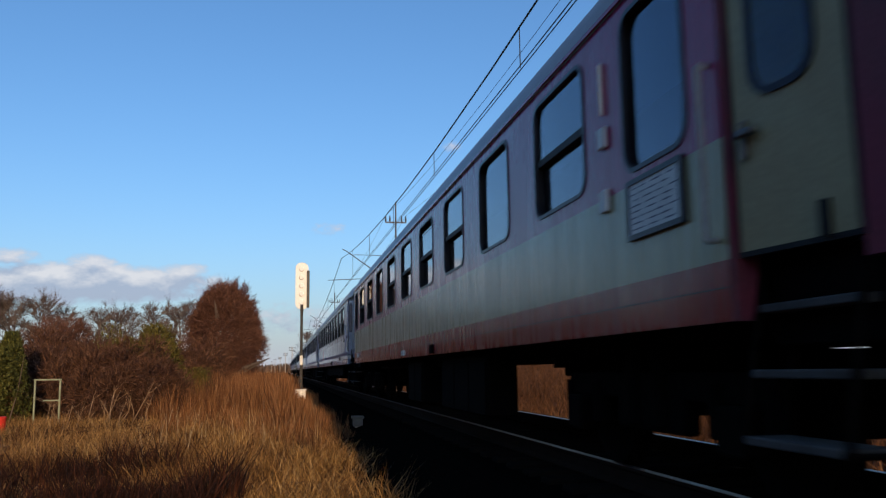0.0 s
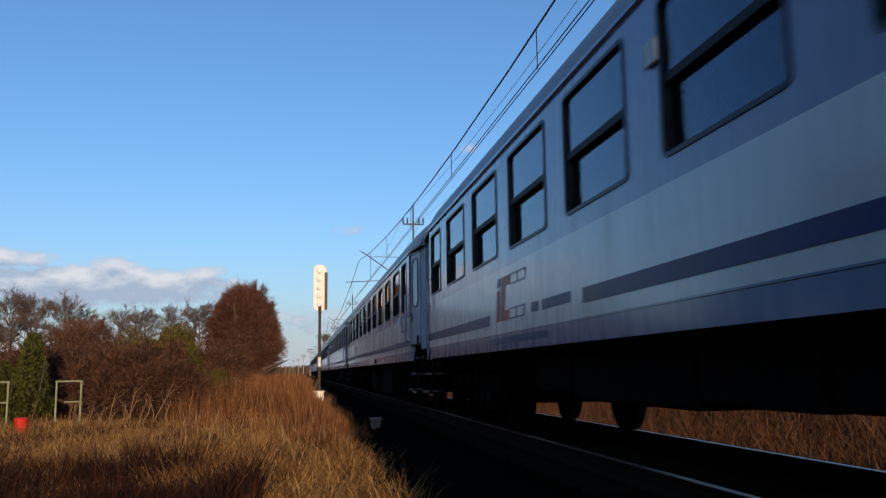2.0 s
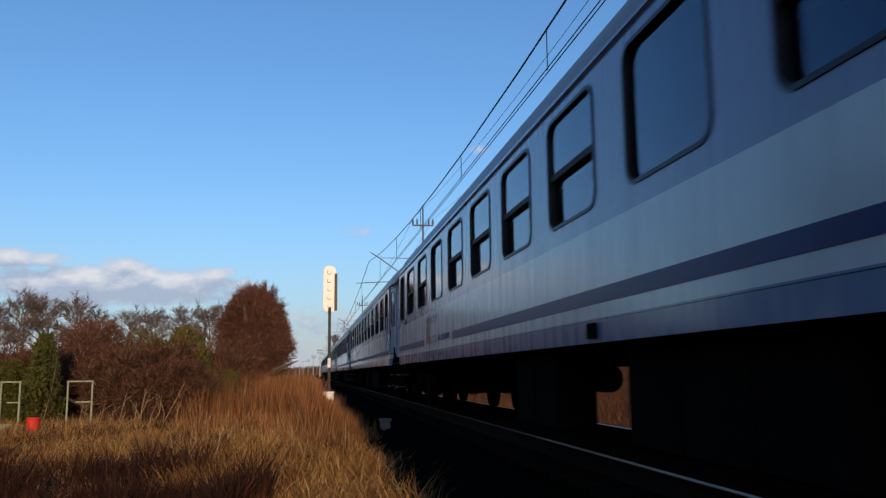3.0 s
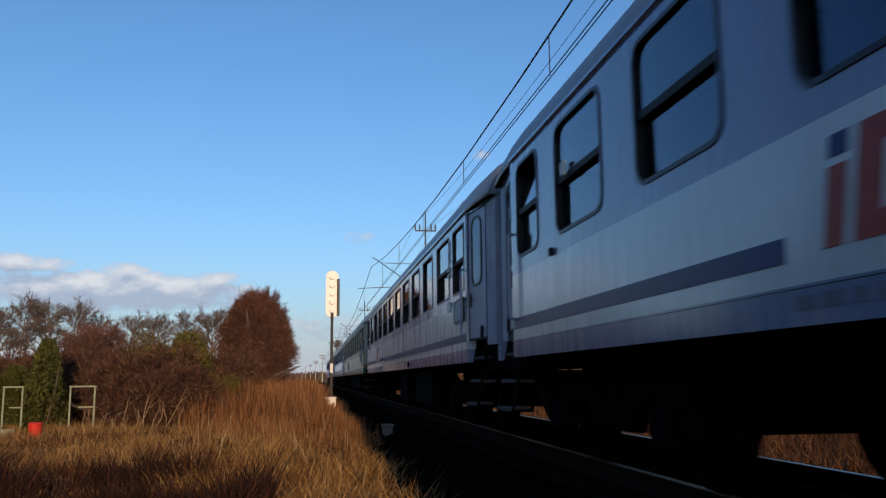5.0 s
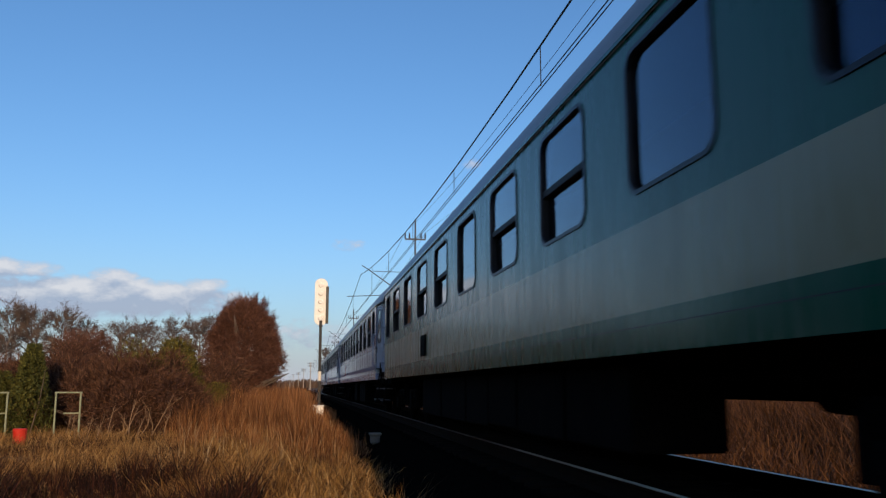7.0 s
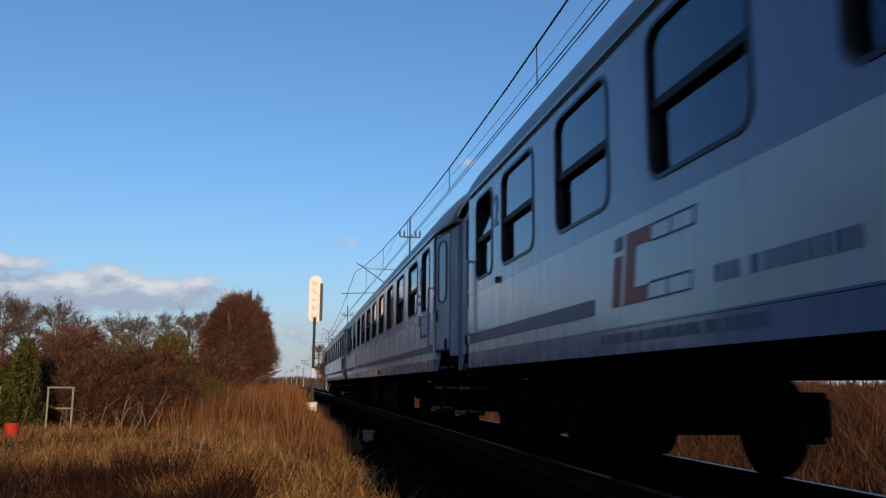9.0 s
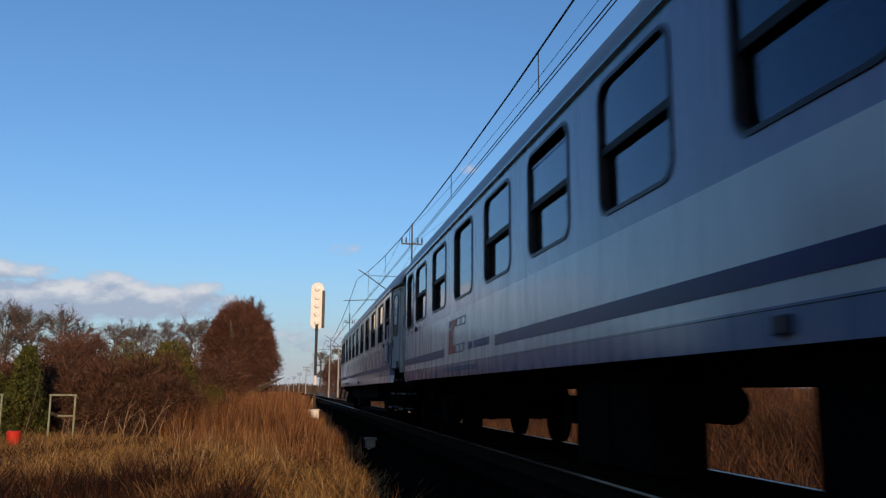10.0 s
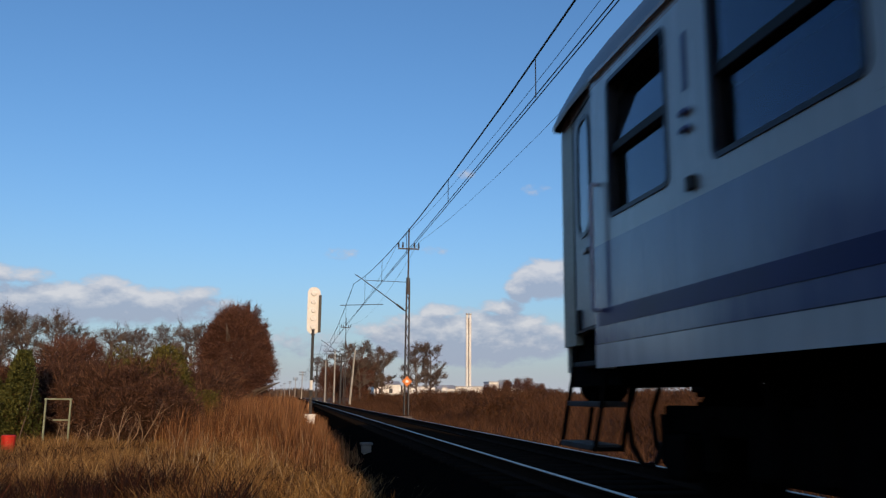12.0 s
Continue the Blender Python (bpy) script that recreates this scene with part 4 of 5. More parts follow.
def line_signal():
    e = new("railway_signal")
    e.location = (0.80, 37, -0.45)
    tagged(e, "tall railway signal with a sunlit white rounded head", "railway signal")
    part("post", tube((0, 0, 0), (0, 0, 4.1), 0.065, 0.06, 12), SIGNAL_DARK, e, "dark post")
    for z0, z1 in ((1.55, 1.95),):
        part("post_band", tube((0, 0, z0), (0, 0, z1), 0.069, 0.067, 12), SIGNAL_WHITE, e, "white painted band")
    bm = bmesh.new()
    pts = rounded(-0.28, 0.27, 3.92, 5.95, 0.26, 6)
    a = [bm.verts.new((x, -0.06, z)) for x, z in pts]
    b = [bm.verts.new((x, 0.02, z)) for x, z in pts]
    bm.faces.new(a[::-1])
    bm.faces.new(b)
    for i in range(len(pts)):
        bm.faces.new((a[i], a[(i + 1) % len(pts)], b[(i + 1) % len(pts)], b[i]))
    bmesh.ops.recalc_face_normals(bm, faces=bm.faces)
    head = part("head", bm, SIGNAL_WHITE, e, "white rounded backboard")
    for k in range(5):
        z = 4.22 + k * 0.36
        part("lamp_housing", tube((-0.02, -0.06, z), (-0.02, -0.16, z), 0.11, 0.09, 14), SIGNAL_WHITE, head)
    part("side_box", box((0.20, -0.14, 4.0), (0.32, 0.16, 5.6), 0.02), SIGNAL_DARK, head, "dark edge of the lamp case")
    part("bracket", tube((0, -0.02, 3.85), (0, -0.02, 4.3), 0.08, sides=8), SIGNAL_DARK, head)
    part("foot", box((-0.25, -0.25, -0.3), (0.25, 0.25, 0.05), 0.03), CONCRETE, e)


line_signal()


def marker_box(name, x, y, z, s, material, label):
    e = new(name)
    e.location = (x, y, z)
    tagged(e, label, "marker post")
    part("casing", box((-s[0] / 2, -s[1] / 2, s[2] * 0.45), (s[0] / 2, s[1] / 2, s[2]), 0.02), material, e)
    part("lid", box((-s[0] / 2 - 0.03, -s[1] / 2 - 0.03, s[2]), (s[0] / 2 + 0.03, s[1] / 2 + 0.03, s[2] + 0.05), 0.015), material, e)
    part("stem", box((-s[0] / 4, -s[1] / 4, -0.3), (s[0] / 4, s[1] / 4, s[2] * 0.46)), CONCRETE, e)


marker_box("track_box", 0.72, 34.6, -0.52, (0.42, 0.34, 0.60), SIGNAL_WHITE, "small white trackside box on a stem in dry grass")
marker_box("cable_marker", 1.58, 18.2, -0.46, (0.20, 0.20, 0.30), MARKER, "small grey concrete marker at the ballast edge")
yc = new("marker_cap")
yc.location = (-0.62, 9.3, -0.70)
tagged(yc, "yellow capped marker peg in the grass", "marker peg")
part("cap", box((-0.09, -0.09, 0.12), (0.09, 0.09, 0.24), 0.02), YELLOW, yc)
part("peg", tube((0, 0, -0.2), (0, 0, 0.13), 0.04), CONCRETE, yc)


def pole(x, y, h, lean=0.0, arms=1, material=CONCRETE):
    e = new("line_pole")
    e.location = (x, y, GROUND)
    tagged(e, "pale telegraph pole with crossarms beside the railway", "utility pole", "poles along the line")
    part("shaft", tube((0, 0, 0), (lean, 0, h), 0.16, 0.10, 8), material, e)
    for k in range(arms):
        z = h - 0.4 - 0.7 * k
        part("crossarm", box((lean - 0.9, -0.05, z - 0.06), (lean + 0.9, 0.05, z + 0.06)), MAST, e)
        for dx in (-0.8, -0.3, 0.3, 0.8):
            part("insulator", tube((lean + dx, 0, z + 0.06), (lean + dx, 0, z + 0.34), 0.06, sides=6), SIGNAL_DARK, e)


for x, y, h, lean, arms, m in ((7.8, 118, 7.8, 0.6, 1, CONCRETE), (6.7, 122, 7.4, 0.1, 2, MAST), (7.2, 150, 9.5, 0.0, 2, CONCRETE), (6.2, 165, 8.2, 0.0, 2, CONCRETE), (5.6, 205, 8.5, 0, 2, MAST),
                               (2.8, 250, 8.5, 0, 2, CONCRETE), (1.2, 330, 8.5, 0, 2, CONCRETE), (-1.0, 420, 8.5, 0, 2, CONCRETE), (-4.2, 520, 9, 0, 1, CONCRETE), (-7.7, 640, 9, 0, 1, CONCRETE)):
    pole(x, y, h, lean, arms, m)

# ---- far side: works with a chimney ----
def works_block(x0, x1, y0, y1, h, pitched):
    e = new("works_building")
    e.location = ((x0 + x1) / 2, y0, GROUND)
    tagged(e, "distant low white works building", "industrial building", "works buildings")
    w, d = (x1 - x0) / 2, y1 - y0
    part("wall", box((-w, 0, 0), (w, d, h)), PLANT, e)
    rf = bmesh.new()
    if pitched:
        vs = [rf.verts.new(p) for p in ((-w - .3, -.3, h), (w + .3, -.3, h), (w + .3, d + .3, h), (-w - .3, d + .3, h), (-w - .3, d / 2, h + 1.6), (w + .3, d / 2, h + 1.6))]
        for f in ((0, 1, 5, 4), (2, 3, 4, 5), (1, 2, 5), (3, 0, 4), (3, 2, 1, 0)):
            rf.faces.new([vs[i] for i in f])
    else:
        add_box(rf, (-w - .2, -.2, h), (w + .2, d + .2, h + 0.4))
    part("roof", rf, PLANT_ROOF, e)
    k = -w + 2
    while k < w - 2:
        part("opening", box((k, -0.06, h * 0.45), (k + 1.4, 0.05, h * 0.75)), PLANT_DARK, e)
        k += 4.2


for b in ((33, 44, 350, 365, 6.3, 1), (45, 58, 352, 366, 5.7, 0), (59, 66, 346, 358, 4.8, 1), (67, 79, 350, 366, 5.6, 0), (80, 84, 345, 355, 7.6, 0), (86, 98, 352, 364, 5.5, 1), (99, 104, 350, 358, 5.0, 0)):
    works_block(*b)
ch = new("chimney")
ch.location = (82.6, 400, GROUND)
tagged(ch, "tall pale twin-flue works chimney", "chimney")
for dx in (-0.75, 0.75):
    part("flue", tube((dx, 0, 0), (dx, 0, 41), 0.62, 0.62, 18), PLANT, ch)
    part("rim", tube((dx, 0, 40.6), (dx, 0, 41.4), 0.68, 0.68, 18), PLANT_ROOF, ch)
part("core", tube((0, 0.5, 0), (0, 0.5, 39), 0.4, 0.4, 8), PLANT_DARK, ch)
for x in (47.5, 50.5, 56, 61):
    t = new("storage_tank")
    t.location = (x, 344, GROUND)
    tagged(t, "white cylindrical storage tank with a domed top", "storage tank", "works tanks")
    part("shell", tube((0, 0, 0), (0, 0, 5.2), 1.4, 1.4, 18), PLANT, t)
    part("dome", tube((0, 0, 5.2), (0, 0, 6.0), 1.4, 0.5, 18), PLANT_ROOF, t)

# ---- garden plot: frame, bin, crate ----
def garden_frame(x, y, w, h):
    e = new("garden_frame")
    e.location = (x, y, GROUND)
    tagged(e, "pale wooden garden frame standing in the brush", "garden frame", "garden frames")
    for dx in (0, w):
        part("post", box((dx - 0.025, -0.025, -0.1), (dx + 0.025, 0.025, h), 0.008), FRAME_GREEN, e)
    part("top_rail", box((-0.04, -0.03, h), (w + 0.04, 0.03, h + 0.045), 0.008), FRAME_GREEN, e)
    part("mid_rail", box((w * 0.35, -0.03, h * 0.55), (w, 0.03, h * 0.58)), FRAME_GREEN, e)


garden_frame(-6.78, 25.7, 0.66, 1.27)
garden_frame(-8.62, 25.9, 0.50, 1.27)
bn = new("bin")
bn.location = (-6.62, 22.2, GROUND)
tagged(bn, "red plastic bin standing in the garden plot", "bin")
part("tub", tube((0, 0, 0), (0, 0, 0.42), 0.13, 0.16, 14), RED_BIN, bn)
part("lid", tube((0, 0, 0.42), (0, 0, 0.46), 0.175, 0.15, 14), RED_BIN, bn)
ct = new("crate")
ct.location = (-7.4, 22.3, GROUND)
tagged(ct, "pale wooden crate in the garden plot", "crate")
for k in range(3):
    part("slat", box((-0.22, -0.2, 0.02 + k * 0.1), (0.22, -0.17, 0.1 + k * 0.1)), FRAME_GREEN, ct)
    part("slat", box((-0.22, 0.17, 0.02 + k * 0.1), (0.22, 0.2, 0.1 + k * 0.1)), FRAME_GREEN, ct)
part("base", box((-0.22, -0.2, 0), (0.22, 0.2, 0.02)), FRAME_GREEN, ct)

# ---- plants ----
def tuft_mesh(name, material, xs, ys, z0, h, width, lean, seed):
    """Blades or stalks: tapered strips of three triangles, bent at mid height."""
    rng = np.random.default_rng(seed)
    n = len(xs)
    a = rng.uniform(0, 2 * math.pi, n)
    side = np.stack([np.cos(a), np.sin(a), np.zeros(n)], 1) * (width * rng.uniform(0.6, 1.4, n))[:, None] / 2
    b = rng.uniform(0, 2 * math.pi, n)
    off = np.stack([np.cos(b), np.sin(b), np.zeros(n)], 1) * (h * lean * rng.uniform(0.2, 1.3, n))[:, None]
    root = np.stack([xs, ys, z0 - 0.03], 1)
    up = np.zeros((n, 3))
    up[:, 2] = h
    mid = root + up * 0.55 + off * 0.35
    tip = root + up + off
    v = np.stack([root - side, root + side, mid - side * 0.7, mid + side * 0.7, tip], 1).reshape(-1, 3)
    base = (np.arange(n) * 5)[:, None, None]
    f = (base + np.array([[0, 1, 3], [0, 3, 2], [2, 3, 4]])[None]).reshape(-1, 3)
    me = bpy.data.meshes.new(name)
    me.vertices.add(len(v))
    me.vertices.foreach_set("co", v.astype(np.float32).ravel())
    me.loops.add(f.size)
    me.loops.foreach_set("vertex_index", f.astype(np.int32).ravel())
    me.polygons.add(len(f))
    me.polygons.foreach_set("loop_start", np.arange(0, f.size, 3, dtype=np.int32))
    me.polygons.foreach_set("loop_total", np.full(len(f), 3, dtype=np.int32))
    me.update(calc_edges=True)
    me.materials.append(material)
    return new(name, me)


def patchy(xs, ys, k=0.25, s=0.0):
    return np.array([noise.noise((x * k + s, y * k * 0.8, s)) for x, y in zip(xs, ys)])


def scatter(n, x0, x1, y0, y1, seed, near=1.0):
    rng = np.random.default_rng(seed)
    return x0 + (x1 - x0) * rng.random(n), y0 + (y1 - y0) * rng.random(n) ** near, rng


def grow_grass():
    # short matted grass in front
    xs, ys, rng = scatter(95000, -11.5, 1.35, 8, 28, 21, 1.2)
    p = patchy(xs, ys, 0.5)
    p2 = patchy(xs, ys, 1.6, 4)
    h = (0.05 + 0.15 * rng.random(len(xs))) * (1 + 0.8 * p + 1.3 * p2)
    keep = (xs < 1.15 + 0.25 * p) & (p2 + 0.5 * p > -0.16)
    tagged(tuft_mesh("dry_grass", STRAW, xs[keep], ys[keep], np.full(keep.sum(), GROUND), np.abs(h[keep]) + 0.04, 0.012, 1.3, 1), "matted dry straw-coloured grass", "grass", kind="stuff")
    # tussocks in it, each a bunch of longer blades
    cx, cy, rng = scatter(2300, -11, 1.2, 8.2, 27, 31, 1.15)
    size = rng.uniform(0.5, 1.4, len(cx)) * (1 + 0.9 * patchy(cx, cy, 0.45, 7))
    k = 44
    xs = np.repeat(cx, k) + rng.normal(0, 0.10, len(cx) * k)
    ys = np.repeat(cy, k) + rng.normal(0, 0.10, len(cx) * k)
    h = np.repeat(np.clip(size, 0.3, 2), k) * rng.uniform(0.10, 0.32, len(xs))
    tagged(tuft_mesh("grass_tussocks", STRAW, xs, ys, np.full(len(xs), GROUND), h, 0.011, 0.85, 11), "pale straw-coloured grass tussocks", "grass", kind="stuff")
    # dead brown weeds standing in bunches among the grass
    cx, cy, rng = scatter(420, -9.5, 1.0, 11.5, 24, 33, 1.1)
    k = 38
    xs = np.repeat(cx, k) + rng.normal(0, 0.13, len(cx) * k)
    ys = np.repeat(cy, k) + rng.normal(0, 0.13, len(cx) * k)
    h = np.repeat(rng.uniform(0.5, 1.2, len(cx)), k) * rng.uniform(0.12, 0.36, len(xs))
    tagged(tuft_mesh("dead_weeds", HEATH, xs, ys, np.full(len(xs), GROUND), h, 0.013, 0.7, 13), "dead dark brown weeds among dry grass", "weeds", kind="stuff")
    # tall dry reeds beyond, in bunches
    cx, cy, rng = scatter(7200, -6.2, 1.55, 11, 70, 22, 1.4)
    k = 34
    tall = np.repeat(rng.uniform(0.58, 1.30, len(cx)), k)
    xs = np.repeat(cx, k) + rng.normal(0, 0.075, len(cx) * k)
    ys = np.repeat(cy, k) + rng.normal(0, 0.11, len(cx) * k)
    p = patchy(xs, ys, 0.3, 5)
    edge = 20.0 - 6.5 * np.clip((xs + 1.2) / 2.4, 0, 1) + 2.5 * p
    keep = (ys > edge) & (xs > -0.145 * ys + 0.9 * p) & (xs < 1.30 + 0.2 * p + 0.004 * ys)
    xs, ys, p, tall = xs[keep], ys[keep], p[keep], tall[keep]
    edge = edge[keep]
    grow = np.clip((ys - edge) / 5.0, 0.35, 1)
    track = np.clip((1.5 - xs) / 1.5, 0.40, 1)
    h = (0.62 + 0.50 * np.random.default_rng(7).random(len(xs))) * tall * grow * track * (1 + 0.25 * p + 0.45 * patchy(xs, ys, 1.3, 2)) * 1.12
    tagged(tuft_mesh("dry_reeds", REED, xs, ys, np.full(len(xs), GROUND), h, 0.0105, 0.26, 2), "dense field of tall dry orange-brown reeds", "reeds", kind="stuff")
    # pale stalks standing out
    xs, ys, rng = scatter(260, -2.9, 0.9, 13, 28, 23)
    tagged(tuft_mesh("pale_stalks", blades("pale_stalk", [(0, (0.34, 0.24, 0.13)), (1, (0.56, 0.46, 0.30))]), xs, ys, np.full(len(xs), GROUND), 0.3 + 0.6 * rng.random(len(xs)), 0.010, 0.4, 3),
           "pale bleached weed stalks among the reeds", "weeds", kind="stuff")
    # dark brown heath at the lower corner
    xs, ys, rng = scatter(60000, -12, -0.4, 6.5, 13.8, 24)
    p = patchy(xs, ys, 0.55, 9)
    keep = (p > -0.30 + (ys - 10.0) * 0.06 + np.clip(xs + 2.2, 0, 2) * 0.25) & (ys < 11.2 + 2.6 * patchy(xs, ys, 0.9, 14) + np.clip(-xs - 3.2, 0, 3) * 0.45)
    tagged(tuft_mesh("brown_heath", HEATH, xs[keep], ys[keep], np.full(keep.sum(), GROUND), (0.26 + 0.42 * rng.random(keep.sum())) * (1 + 0.6 * patchy(xs[keep], ys[keep], 1.1, 8)), 0.014, 0.6, 4), "low dark reddish-brown heath plants", "heath", kind="stuff")
    # verge and scrub beyond the track
    xs, ys, rng = scatter(130000, 5.9, 26, 4, 150, 25, 1.5)
    p = patchy(xs, ys, 0.2, 3)
    h = (0.22 + 0.35 * rng.random(len(xs)) + np.clip((xs - 7.5) / 4, 0, 1) * (0.75 + 0.5 * p)) * (1 + 0.3 * p)
    tagged(tuft_mesh("lineside_scrub", SCRUB, xs, ys, np.full(len(xs), GROUND), np.abs(h) + 0.1, 0.020, 0.85, 5), "tangled brown scrub and dry weeds beyond the track", "scrub", kind="stuff")
    xs, ys, rng = scatter(26000, 26, 150, 40, 330, 26)
    p = patchy(xs, ys, 0.03, 6)
    tagged(tuft_mesh("field_scrub", SCRUB, xs, ys, np.full(len(xs), GROUND), 1.2 + 1.2 * rng.random(len(xs)) + 1.2 * np.clip(p, 0, 1), 0.22, 0.35, 6), "brown rough field in the distance", "scrub", kind="stuff")
    xs, ys, rng = scatter(22000, -60, 1.4, 70, 330, 27)
    tagged(tuft_mesh("field_reeds", REED, xs, ys, np.full(len(xs), GROUND), 0.7 + 0.7 * rng.random(len(xs)), 0.10, 0.3, 7), "brown reed field in the distance", "reeds", kind="stuff")
    # far woods along the skyline
    rng = np.random.default_rng(28)
    xs = rng.uniform(-520, 620, 9000)
    ys = 950 + rng.uniform(-30, 30, 9000)
    tagged(tuft_mesh("far_woods", FAR, xs, ys, np.full(9000, GROUND), 6 + 5 * rng.random(9000) * (1 + patchy(xs, ys, 0.012)), 3.0, 0.2, 8), "low far woods along the horizon", "woods", kind="stuff")


def limb(verts, faces, a, b, r0, r1, sides=4):
    w = (b - a)
    q = w.to_track_quat("Z", "Y").to_matrix()
    base = len(verts)
    for p, r in ((a, r0), (b, r1)):
        for k in range(sides):
            t = 2 * math.pi * k / sides
            verts.append(tuple(p + q @ Vector((r * math.cos(t), r * math.sin(t), 0))))
    for k in range(sides):
        faces.append((base + k, base + (k + 1) % sides, base + sides + (k + 1) % sides, base + sides + k))


def twig(verts, faces, a, b, w, rnd):
    d = (b - a).cross(Vector((rnd.uniform(-1, 1), rnd.uniform(-1, 1), rnd.uniform(-1, 1))))
    if d.length < 1e-6:
        return
    d = d.normalized() * w
    base = len(verts)
    verts.extend([tuple(a - d), tuple(a + d), tuple(b)])
    faces.append((base, base + 1, base + 2))


def branches(rnd, trunk, tw, p, way, length, r, level, spread, up, fine):
    steps = 3 if level > 1 else 2
    for s in range(steps):
        q = p + way * (length / steps)
        limb(*trunk, p, q, r * (1 - 0.25 * s / steps), r * (1 - 0.25 * (s + 1) / steps), 5 if level > 2 else 3)
        p = q
        way = (way + Vector((rnd.gauss(0, 0.16), rnd.gauss(0, 0.16), rnd.gauss(0, 0.10) + up))).normalized()
        if level > 0 and (s > 0 or level < 3):
            for _ in range(rnd.choice((1, 2))):
                w = (way + Vector((rnd.gauss(0, spread), rnd.gauss(0, spread), rnd.gauss(0.1, spread * 0.6)))).normalized()
                branches(rnd, trunk, tw, p, w, length * rnd.uniform(0.5, 0.72), r * 0.52, level - 1, spread, up, fine)
    if level == 0:
        for _ in range(fine):
            w = (way + Vector((rnd.gauss(0, 0.8), rnd.gauss(0, 0.8), rnd.gauss(0, 0.7)))).normalized()
            twig(*tw, p - way * length * rnd.random(), p + w * length * rnd.uniform(0.5, 1.2), r * 0.75, rnd)
    elif level > 0:
        for _ in range(2):
            w = (way + Vector((rnd.gauss(0, spread * 0.6), rnd.gauss(0, spread * 0.6), rnd.gauss(0.15, spread * 0.4)))).normalized()
            branches(rnd, trunk, tw, p, w, length * rnd.uniform(0.55, 0.8), r * 0.6, level - 1, spread, up, fine)


def bare_tree(seed, height, label, spread=0.62, fine=7, twig_mat=BARE, first=3):
    rnd = random.Random(seed)
    trunk, tw = ([], []), ([], [])
    p, way, r = Vector((0, 0, -0.2)), Vector((0, 0, 1)), height * 0.021
    n = 7
    for s in range(n):
        q = p + way * height * 0.125
        limb(*trunk, p, q, r, r * 0.86, 6)
        r *= 0.86
        p = q
        way = (way + Vector((rnd.gauss(0, 0.07), rnd.gauss(0, 0.07), 0.1))).normalized()
        if s >= first:
            for _ in range(3 if s < 6 else 5):
                a = rnd.uniform(0, 6.28)
                w = Vector((math.cos(a), math.sin(a), rnd.uniform(0.35, 1.0))).normalized()
                branches(rnd, trunk, tw, p, w, height * rnd.uniform(0.11, 0.17), r * 0.6, 2, spread, 0.02, fine)
    e = new("bare_tree")
    tagged(e, label, "tree", "bare trees")
    t = strip_mesh("trunk", *trunk, BARK)
    c = strip_mesh("crown", *tw, twig_mat)
    for o in (t, c):
        o.parent = e
    return e


def clump(seed, rx, ry, rz, n, size, material, label, name="bush", category="bush", group="bushes", stems=14, droop=0.0, hollow=0.35, point=0.0, dome=False, thin=1.0):
    """A shrub or dense crown: stems from the root and many small leaves or twigs with an uneven outline."""
    rnd = random.Random(seed)
    stem, lf = ([], []), ([], [])
    lobes = [(Vector((rnd.gauss(0, 0.45), rnd.gauss(0, 0.45), rnd.uniform(0.25, 0.85))), rnd.uniform(0.28, 0.5)) for _ in range(16)]
    for k in range(stems):
        a = Vector((rnd.gauss(0, 0.12) * rx, rnd.gauss(0, 0.12) * ry, -0.1))
        c = rnd.choice(lobes)[0]
        b = Vector((c.x * rx, c.y * ry, c.z * rz * 2))
        m = a.lerp(b, 0.5) + Vector((rnd.gauss(0, 0.08) * rx, rnd.gauss(0, 0.08) * ry, 0.1 * rz))
        limb(*stem, a, m, 0.02 * rz, 0.013 * rz, 4)
        limb(*stem, m, b, 0.013 * rz, 0.004 * rz, 4)
    made = 0
    while made < n:
        c, r = rnd.choice(lobes)
        d = Vector((rnd.gauss(0, 1), rnd.gauss(0, 1), rnd.gauss(0, 1))).normalized()
        q = c + d * r * (hollow + (1 - hollow) * rnd.random() ** 0.5) * (1 + 0.25 * noise.noise(d * 3 + c * 5))
        if dome:
            q = d * (0.5 + 0.5 * rnd.random() ** 0.5) * (1 + 0.12 * noise.noise(d * 2.2 + Vector((seed, 0, 0))) + 0.30 * noise.noise(d * 8) * (0.5 + rnd.random()))
            q = Vector((q.x, q.y, 0.52 + q.z * 0.5))
        if q.z < 0 or q.z > 1.12:
            continue
        k = 1 - point * q.z
        p = Vector((q.x * rx * k, q.y * ry * k, q.z * rz * 2))
        w = (d + Vector((rnd.gauss(0, 0.6), rnd.gauss(0, 0.6), rnd.gauss(0.25, 0.6)))).normalized()
        twig(*lf, p, p + w * size * rnd.uniform(0.6, 1.7), size * thin * rnd.uniform(0.06, 0.2) * (2.2 if droop else 1), rnd)
        made += 1
    e = new(name)
    tagged(e, label, category, group)
    t = strip_mesh("branchwork", *stem, BARK)
    c = strip_mesh("foliage", *lf, material)
    for o in (t, c):
        o.parent = e
    return e


def put(e, x, y, s=1.0, turn=0.0, copy=True):
    m = Matrix.Translation((x, y, GROUND)) @ Matrix.Rotation(turn, 4, "Z") @ Matrix.Diagonal((s, s, s, 1))
    if copy:
        c = copy_thing(e, Matrix.Identity(4))
        c.matrix_basis = m
        return c
    e.matrix_basis = m
    return e


grow_grass()

# big russet tree
bt = clump(31, 4.3, 4.3, 5.25, 95000, 0.42, RUSSET, "dense round russet-brown tree in late winter", "russet_tree", "tree", "russet trees", 60, dome=True, point=0.30, thin=0.42)
put(bt, -5.9, 92, 1.0, 0.4, False)
